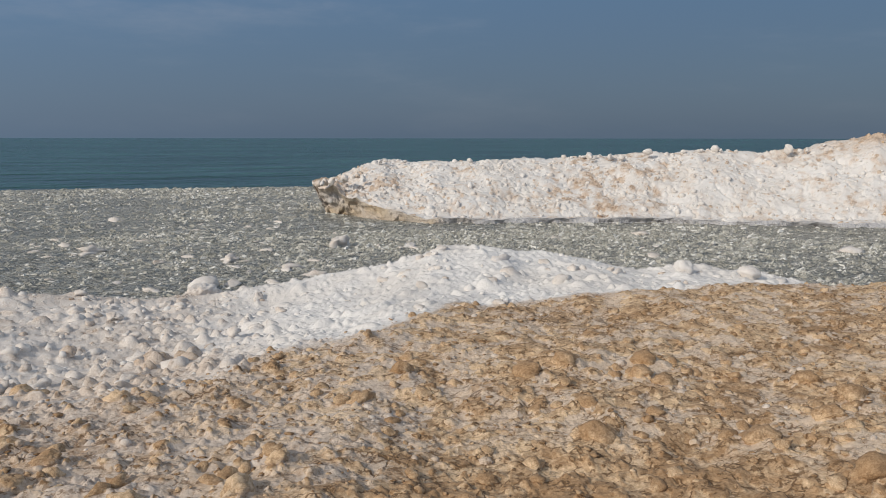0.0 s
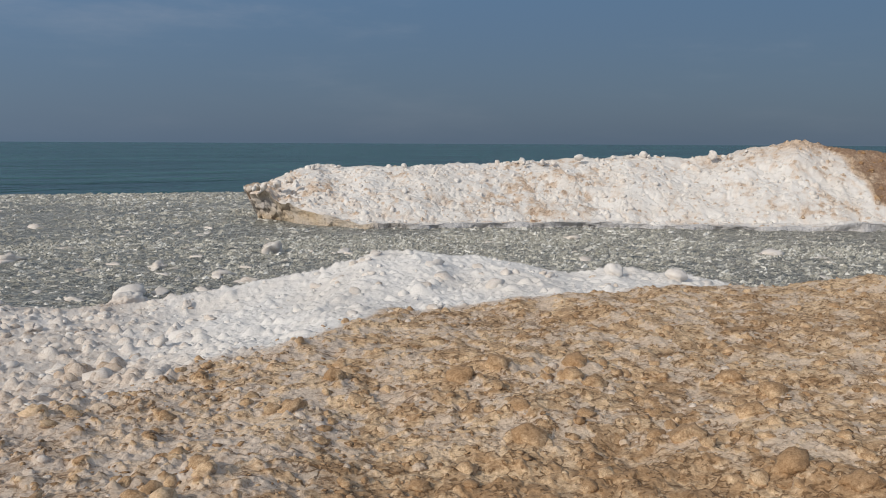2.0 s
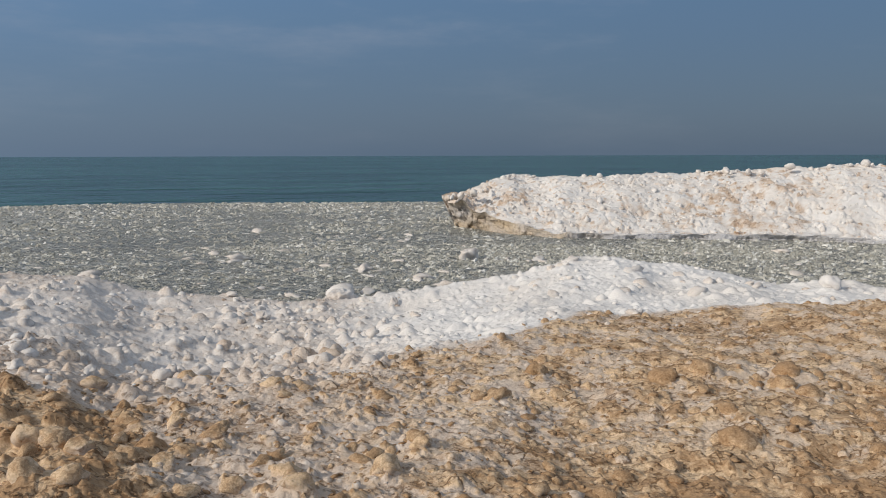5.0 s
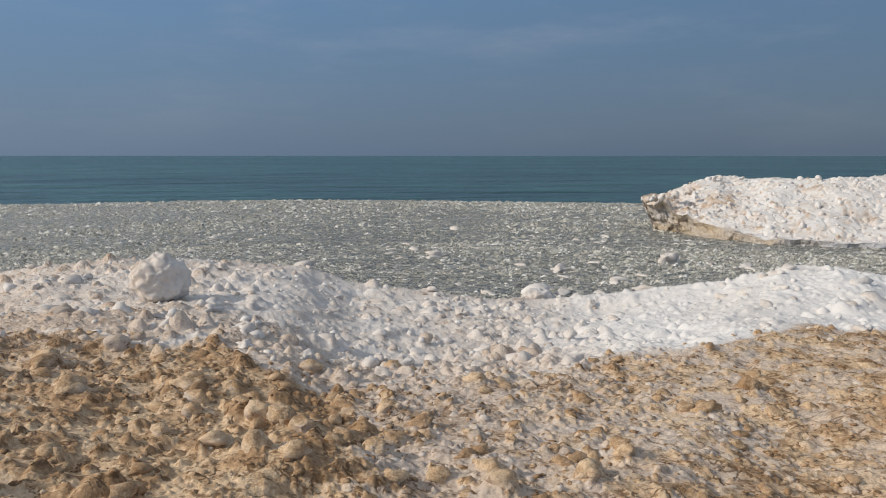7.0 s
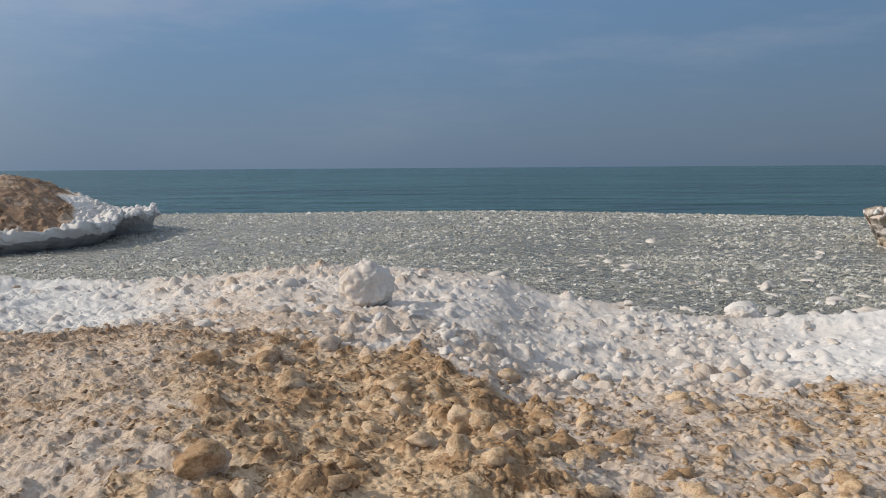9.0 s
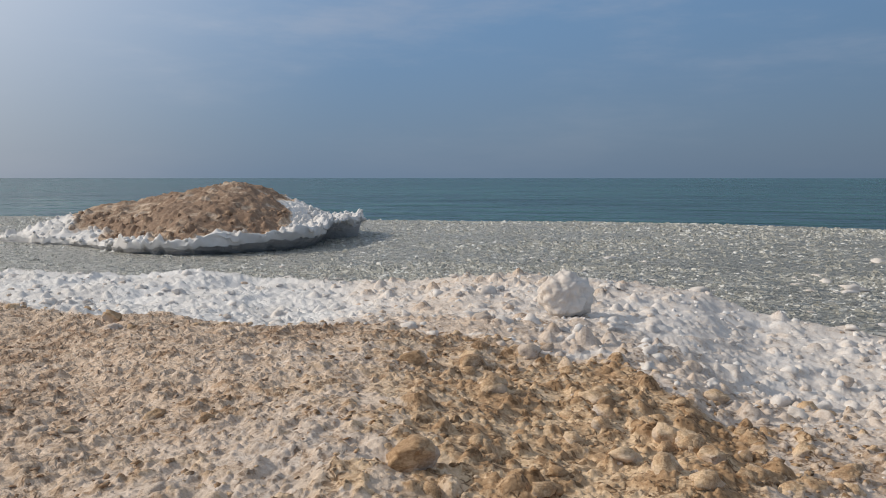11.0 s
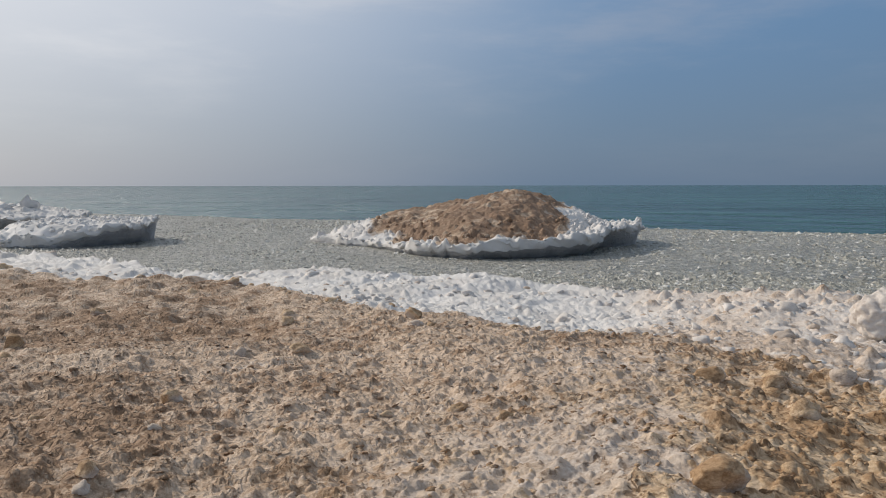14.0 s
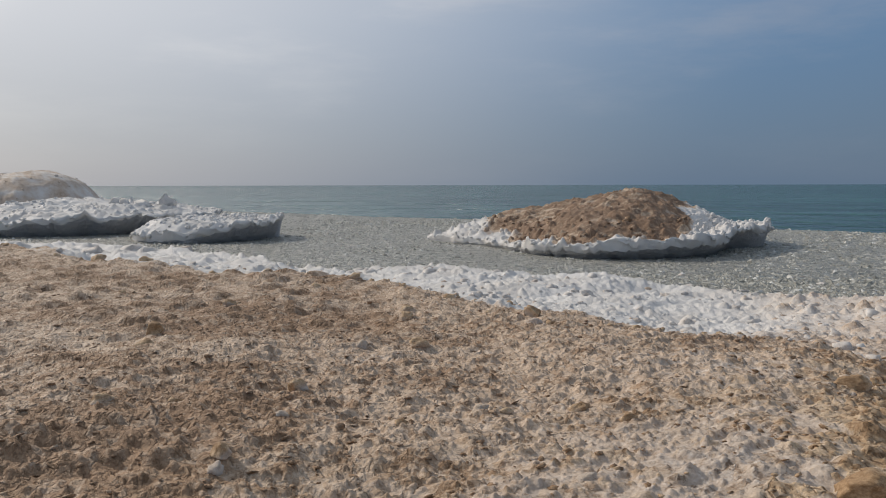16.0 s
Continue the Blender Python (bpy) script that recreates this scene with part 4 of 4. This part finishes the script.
WHITE_BALLS = [crusted(i, 0.15, bumpy=0.4) for i in range(6)]
SAND_BALLS = [crusted(i + 20, 0.95, bumpy=0.5) for i in range(6)]
CLOD_SHAPES = [crusted(i + 60, 0.2, bumpy=0.9, detail=2 + (i < 2)) for i in range(6)]


def frozen_in(name, shapes, place, seed, label, category, group, high=0.28, squash=0.85):
    px, py, size = place
    rng = random.Random(seed)
    ob = new(name, shapes[seed % len(shapes)])
    z = float(on_ground(np.array([px]), np.array([py]))[0][0])
    ob.matrix_world = pose(px, py, z + size * (high - 0.42), rng.uniform(-25, 25), rng.uniform(-25, 25), rng.uniform(0, 360)) @ Matrix.Diagonal((size, size * rng.uniform(0.8, 1.0), size * squash * rng.uniform(0.85, 1.05), 1))
    return tagged(ob, label, category, group)


CAPPED_BALLS = [crusted(i + 30, 0.66, bumpy=0.5) for i in range(5)]
BEIGE_BALLS = [crusted(i + 40, 0.42, bumpy=0.45) for i in range(4)]
for k, place in enumerate(PALE):
    dirty = on_ground(np.array([place[0]]), np.array([place[1]]))[1][0] > 0.22 or math.hypot(*place[:2]) < 6
    brown = dirty and place[0] > 1.2
    frozen_in("ice_ball", SAND_BALLS if brown else BEIGE_BALLS if dirty else WHITE_BALLS, place, k, "round ice ball crusted with brown sand" if brown else "round beige ice ball frozen into the crust" if dirty else "round whitish ice ball frozen into the snow", "ice ball", "ice balls on the shelf", high=0.8 if place[0] > 6 else 0.28)
for k, place in enumerate(SANDY):
    frozen_in("ice_ball", SAND_BALLS if place[0] > 1.3 else CAPPED_BALLS, place, k + 50, "round ice ball crusted with brown sand", "ice ball", "ice balls on the shelf", high=0.24, squash=0.8)
for k, place in enumerate(CLODS):
    frozen_in("snow_clod", CLOD_SHAPES, place, k + 150, "clod of frozen snow on the snow bank", "snow clod", "snow clods on the bank", high=0.0, squash=0.75)

# the large dirty snow boulder on the shore crest, with broken flats and a hollow below
def broken(seed, sand, cuts, bumpy=0.12, detail=4, stained=(-0.8, -0.5, 0.2), reach=(0.7, 0.92)):
    """A block of frozen snow, radius about 1, broken along flats and worn; more sand on the side that faces `stained`."""
    rng = random.Random(seed)
    bm = bmesh.new()
    bmesh.ops.create_icosphere(bm, subdivisions=detail, radius=1.0)
    flats = [(Vector((rng.gauss(0, 1), rng.gauss(0, 1), rng.gauss(0, 0.7))).normalized(), rng.uniform(*reach)) for _ in range(cuts)]
    off = Vector((seed * 1.7, -seed * 0.9, seed * 2.3))
    for v in bm.verts:
        p = v.co.copy()
        for way_out, limit in flats:
            over = p.dot(way_out) - limit
            if over > 0:
                p -= way_out * over * 0.95
        k = 1 + bumpy * noise.noise(p * 1.6 + off) + 0.7 * bumpy * noise.noise(p * 3.7 + off) + 0.4 * bumpy * noise.noise(p * 8.5 + off) + 0.25 * bumpy * noise.noise(p * 17 + off)
        v.co = p * k
    for f in bm.faces:
        f.smooth = True
    me = bpy.data.meshes.new("broken_block")
    bm.to_mesh(me)
    bm.free()
    me.materials.append(BALL)
    facing = Vector(stained).normalized()
    me.attributes.new("sand", "FLOAT", "POINT").data.foreach_set("value", [sand * (0.75 + 0.6 * v.co.dot(facing)) for v in me.vertices])
    return me


# angular brown blocks frozen into the crust
ROCKS = [(-1.93, 2.98, 0.13), (-2.95, 4.74, 0.135), (-7.4, 1.44, 0.10), (-1.14, 4.4, 0.085), (-1.40, 4.37, 0.075), (-6.45, 5.0, 0.12), (-0.72, 3.95, 0.08), (-8.9, 2.6, 0.09), (-5.3, 1.9, 0.08), (-4.2, 1.0, 0.07)]
for k, (bx, by, size) in enumerate(ROCKS):
    ob = new("sandy_block", broken(50 + k, 0.8, 12, 0.12, 4, (-0.3, -0.4, 0.8), (0.5, 0.8)))
    ob.matrix_world = pose(bx, by, float(on_ground(np.array([bx]), np.array([by]))[0][0]) + 0.28 * size, 8 * (k % 3), -12, 40 * k) @ Matrix.Diagonal((size * 1.15, size * 0.9, size * 0.75, 1))
    tagged(ob, "angular brown block of sandy ice frozen into the crust", "ice block", "sandy blocks in the crust")

boulder = new("snow_boulder", broken(9, 0.2, 4, 0.2, 5, reach=(0.78, 0.95)))
boulder.matrix_world = pose(-2.95, 8.05, 1.44, 6, -10, 0) @ Matrix.Diagonal((0.29, 0.27, 0.26, 1))
tagged(boulder, "large dirty white snow boulder on the snow bank", "snow boulder")

stranded = new("stranded_ice", broken(23, 0.25, 6, 0.25, 5, reach=(0.7, 0.95)))
stranded.matrix_world = pose(*spot(-6.9, 11.6), 0.49, 10, -14, 30) @ Matrix.Diagonal((0.33, 0.26, 0.22, 1))
tagged(stranded, "pale block of ice stranded behind the snow bank", "ice block")

# round balls of ice along the crest of the white ridge
rng = np.random.default_rng(863)
for k in range(34):
    ea = rng.choice([-19.6, -21.0, -27.0, -30.5, -33.5, -36.0, -41.0, -42.3, -46.5, -49.0]) + rng.normal() * 1.1
    n = int(np.argmin(np.abs(run - ea)))
    size = 0.06 + 0.14 * rng.uniform() ** 3
    ob = new("ice_ball", WHITE_BALLS[k % 6])
    ob.matrix_world = pose(RIDGE_CREST[0][n], RIDGE_CREST[1][n] - rng.uniform(0, 0.7), RIDGE_CREST[2][n] + 0.35 * size, 20 * k, 15, 50 * k) @ Matrix.Diagonal((size * 1.1, size, size * 0.85, 1))
    tagged(ob, "round whitish ice ball on the crest of the ridge", "ice ball", "ice balls on the ridge")

# stained lumps on the ridge's overhanging end
END_LUMPS = [broken(30 + k, 0.3, 5, 0.25, 3) for k in range(5)]
for k in range(16):
    bx, by = spot(-14.5 - 3.2 * rng.uniform(), 29.0 - 0.9 * rng.uniform())
    size = 0.05 + 0.10 * rng.uniform() ** 2
    away = -math.degrees(math.atan2(-bx, by)) - 14.2
    ob = new("ice_lump", END_LUMPS[k % 5])
    ob.matrix_world = pose(bx, by, 1.13 + 0.1 * away, 30 * k, 17 * k, 50 * k) @ Matrix.Diagonal((size * 1.2, size, size * 0.8, 1))
    tagged(ob, "sand-stained lump on the overhanging end of the ridge", "ice lump", "lumps on the ridge's end")

# chunks of ice afloat off the shore
CHUNKS = [(1.8, 14.8, 0.25, 0), (5.7, 19.5, 0.28, 1), (2.35, 15.0, 0.2, 0), (-0.8, 22.1, 0.2, 0), (0.5, 28.2, 0.28, 0), (3.8, 16.6, 0.25, 0), (-0.1, 20.7, 0.3, 0), (2.7, 18.1, 0.3, 0),
          (14.3, 18.5, 0.22, 0), (16.9, 13.6, 0.26, 0), (-3.4, 18.8, 0.28, 0)]
for k, (cx, cy, size, dirty) in enumerate(CHUNKS):
    ob = new("ice_floe", crusted(131, 0.2, bumpy=1.0, detail=3) if k == 1 else WHITE_BALLS[k + 1] if k in (0, 2) else CLOD_SHAPES[k % 6])
    ob.matrix_world = pose(cx, cy, 0.12 if k < 2 else 0.05, 8, -6, 37 * k) @ Matrix.Diagonal((size, size * 0.75, size * (0.75 if k in (0, 1) else 0.5), 1))
    tagged(ob, "sand-stained lump of ice afloat in the slush" if dirty else "white lump of ice afloat in the slush", "ice floe", "ice floes")

# smaller floes near the shore
rng = np.random.default_rng(721)
a, r = rng.uniform(-64, 90, 900), 11.5 + 15 * rng.uniform(0, 1, 900) ** 1.3
afloat = (land(a, r)[2] < -0.3) & (np.hypot(r * np.sin(np.radians(a)) - 25.5, r * np.cos(np.radians(a)) - 26.5) > 10) & ((a > -12) | (r < 23.5))
for k, (fa, fr) in enumerate(zip(a[afloat][:150], r[afloat][:150])):
    ob, size = new("ice_floe", CLOD_SHAPES[k % 6]), 0.07 + 0.12 * rng.uniform() ** 2
    ob.matrix_world = pose(*spot(fa, fr), 0.035, 8, -6, 37 * k) @ Matrix.Diagonal((size * 1.3, size * rng.uniform(0.6, 1.0), size * rng.uniform(0.35, 0.6), 1))
    tagged(ob, "small whitish lump of ice afloat in the slush", "ice floe", "ice floes")


# ---- loose lumps in the snow and chips of sand crust ----
def icosphere(level):
    bm = bmesh.new()
    bmesh.ops.create_icosphere(bm, subdivisions=level, radius=1.0)
    bm.verts.ensure_lookup_table()
    co = np.array([v.co[:] for v in bm.verts])
    tri = np.array([[v.index for v in f.verts] for f in bm.faces])
    bm.free()
    return co, tri


def strewn(name, label, px, py, pz, size, sand, flat, sink, seed, level=2, uneven=0.3):
    """Many loose uneven lumps in one mesh."""
    rng = np.random.default_rng(seed)
    co, tri = icosphere(level)
    n = len(px)
    shapes = []
    for k in range(8):
        knobs = rng.normal(size=(5, 3))
        knobs /= np.linalg.norm(knobs, axis=1)[:, None]
        bulge = sum(np.maximum(co @ d - 0.3, 0) * rng.uniform(0.5, 1.6) for d in knobs)
        shapes.append(co * (0.8 + uneven * bulge + uneven * 0.35 * rng.uniform(-1, 1, len(co)))[:, None])
    shapes = np.array(shapes)[rng.integers(0, 8, n)]
    turn, wide = rng.uniform(0, 6.28, n), rng.uniform(0.75, 1.25, (n, 2))
    sx, sy, sz = shapes[..., 0] * wide[:, :1], shapes[..., 1] * wide[:, 1:], shapes[..., 2] * (flat * rng.uniform(0.7, 1.3, n))[:, None]
    tip = rng.uniform(-0.5, 0.5, (n, 1))
    sx, sz = sx * np.cos(tip) - sz * np.sin(tip), sx * np.sin(tip) + sz * np.cos(tip)
    c, s = np.cos(turn)[:, None], np.sin(turn)[:, None]
    pts = np.stack([(sx * c - sy * s) * size[:, None] + px[:, None], (sx * s + sy * c) * size[:, None] + py[:, None], (sz + sink) * size[:, None] + pz[:, None]], -1)
    faces = (np.arange(n)[:, None, None] * len(co) + tri[None]).reshape(-1, 3)
    me = bpy.data.meshes.new(name)
    me.vertices.add(n * len(co))
    me.vertices.foreach_set("co", pts.astype(np.float32).ravel())
    me.loops.add(faces.size)
    me.loops.foreach_set("vertex_index", faces.astype(np.int32).ravel())
    me.polygons.add(len(faces))
    me.polygons.foreach_set("loop_start", np.arange(0, faces.size, 3, dtype=np.int32))
    me.update(calc_edges=True)
    me.attributes.new("sand", "FLOAT", "POINT").data.foreach_set("value", np.repeat(sand, len(co)).astype(np.float32))
    me.polygons.foreach_set("use_smooth", np.full(len(faces), True))
    me.materials.append(SNOW)
    return tagged(new(name, me), label, "ice lumps", kind="stuff")


def loose(name, shapes, count, px, py, size, label, category, group):
    """The largest of the loose lumps, each by itself; returns which are left."""
    order = np.argsort(-size)
    for k, n in enumerate(order[:count]):
        frozen_in(name, shapes, (px[n], py[n], size[n]), k, label, category, group, high=0.4, squash=0.8)
    return order[count:]


px, py, rng = places(1300, 5.4, 20, 801, lambda a, r, re, s, u: (r > re - 0.2) & (u < np.where((a > -12) & (a < 34), 1.0, 0.45)))
size = 0.02 + 0.07 * rng.uniform(0, 1, len(px)) ** 3
rest = loose("snow_lump", CLOD_SHAPES, 150, px, py, size, "loose white lump of frozen snow", "snow lump", "snow lumps on the bank")
px, py, size = px[rest], py[rest], size[rest]
pz, ps = on_ground(px, py)
strewn("snow_lumps", "loose white lumps of frozen snow", px, py, pz, size, np.clip(0.12 + 0.12 * rng.normal(size=len(px)), 0, 0.35), 0.7, -0.15, 803, level=1)
px, py, rng = places(1600, 2.6, 12, 811, lambda a, r, re, s, u: (r < re + 0.1) & (u < np.clip(5.5 / r, 0, 1) ** 1.5 * np.where(a > 36, 0.08, 1)))
size = 0.012 + 0.05 * rng.uniform(0, 1, len(px)) ** 3
SANDY_LUMPS = [crusted(i + 110, 0.8, bumpy=0.8, detail=2) for i in range(6)]
rest = loose("sandy_lump", SANDY_LUMPS, 180, px, py, size, "loose lump of sandy ice on the crust", "ice lump", "sandy lumps on the crust")
px, py, size = px[rest], py[rest], size[rest]
pz, ps = on_ground(px, py)
strewn("sandy_lumps", "loose lumps of sandy ice on the crust", px, py, pz, size, np.clip(ps + 0.2 * rng.normal(size=len(px)), 0.3, 1.1), 0.7, -0.2, 813, level=1)
px, py, rng = places(3000, 2.6, 11, 821, lambda a, r, re, s, u: (r < re + 0.15) & (u < np.clip(5.5 / r, 0, 1) ** 1.5))
pz, ps = on_ground(px, py)
strewn("crust_chips", "thin broken chips of brown sand crust", px, py, pz + 0.004, 0.008 + 0.02 * rng.uniform(0, 1, len(px)) ** 2, 0.7 + 0.4 * rng.uniform(0, 1, len(px)), 0.28, -0.1, 823, level=1, uneven=0.5)


rng = np.random.default_rng(841)
pick = rng.integers(0, len(RIDGE_TOP[0]), 1500)
px, py, pz, ps = (v[pick] for v in RIDGE_TOP)
strewn("ridge_lumps", "round lumps of ice frozen onto the white ridge", px, py, pz, 0.03 + 0.10 * rng.uniform(0, 1, len(px)) ** 5, np.clip(ps + 0.03 * rng.normal(size=len(px)), 0, 1.1), 0.85, 0.0, 843, level=1)

# broken blocks on the broad floe
SPIRE = crusted(91, 0.05, flat=1.0, bumpy=1.3, detail=2)
for k in range(9):
    bx, by = spot(76.2 + 0.42 * k, 50.0 + 0.5 * (k % 3))
    size = 0.5 if k == 0 else 0.28 + 0.05 * (k % 4)
    ob = new("ice_block", SPIRE)
    ob.matrix_world = pose(bx, by, 1.4 if k else 1.65, 20 * k, 25, 50 * k) @ Matrix.Diagonal((size * 0.6, size, size * (1.0 if k == 0 else 0.8), 1))
    tagged(ob, "upturned block of broken ice on the snowy floe", "ice block", "broken blocks on the floe")

px, py, pz, ps = (np.concatenate([m[k] for m in MASS_TOPS]) for k in range(4))
rng = np.random.default_rng(851)
strewn("mound_lumps", "rough lumps of ice frozen onto the grounded floes", px, py, pz, 0.035 + 0.10 * rng.uniform(0, 1, len(px)) ** 2.5, ps, 0.8, 0.0, 853, level=1, uneven=0.5)
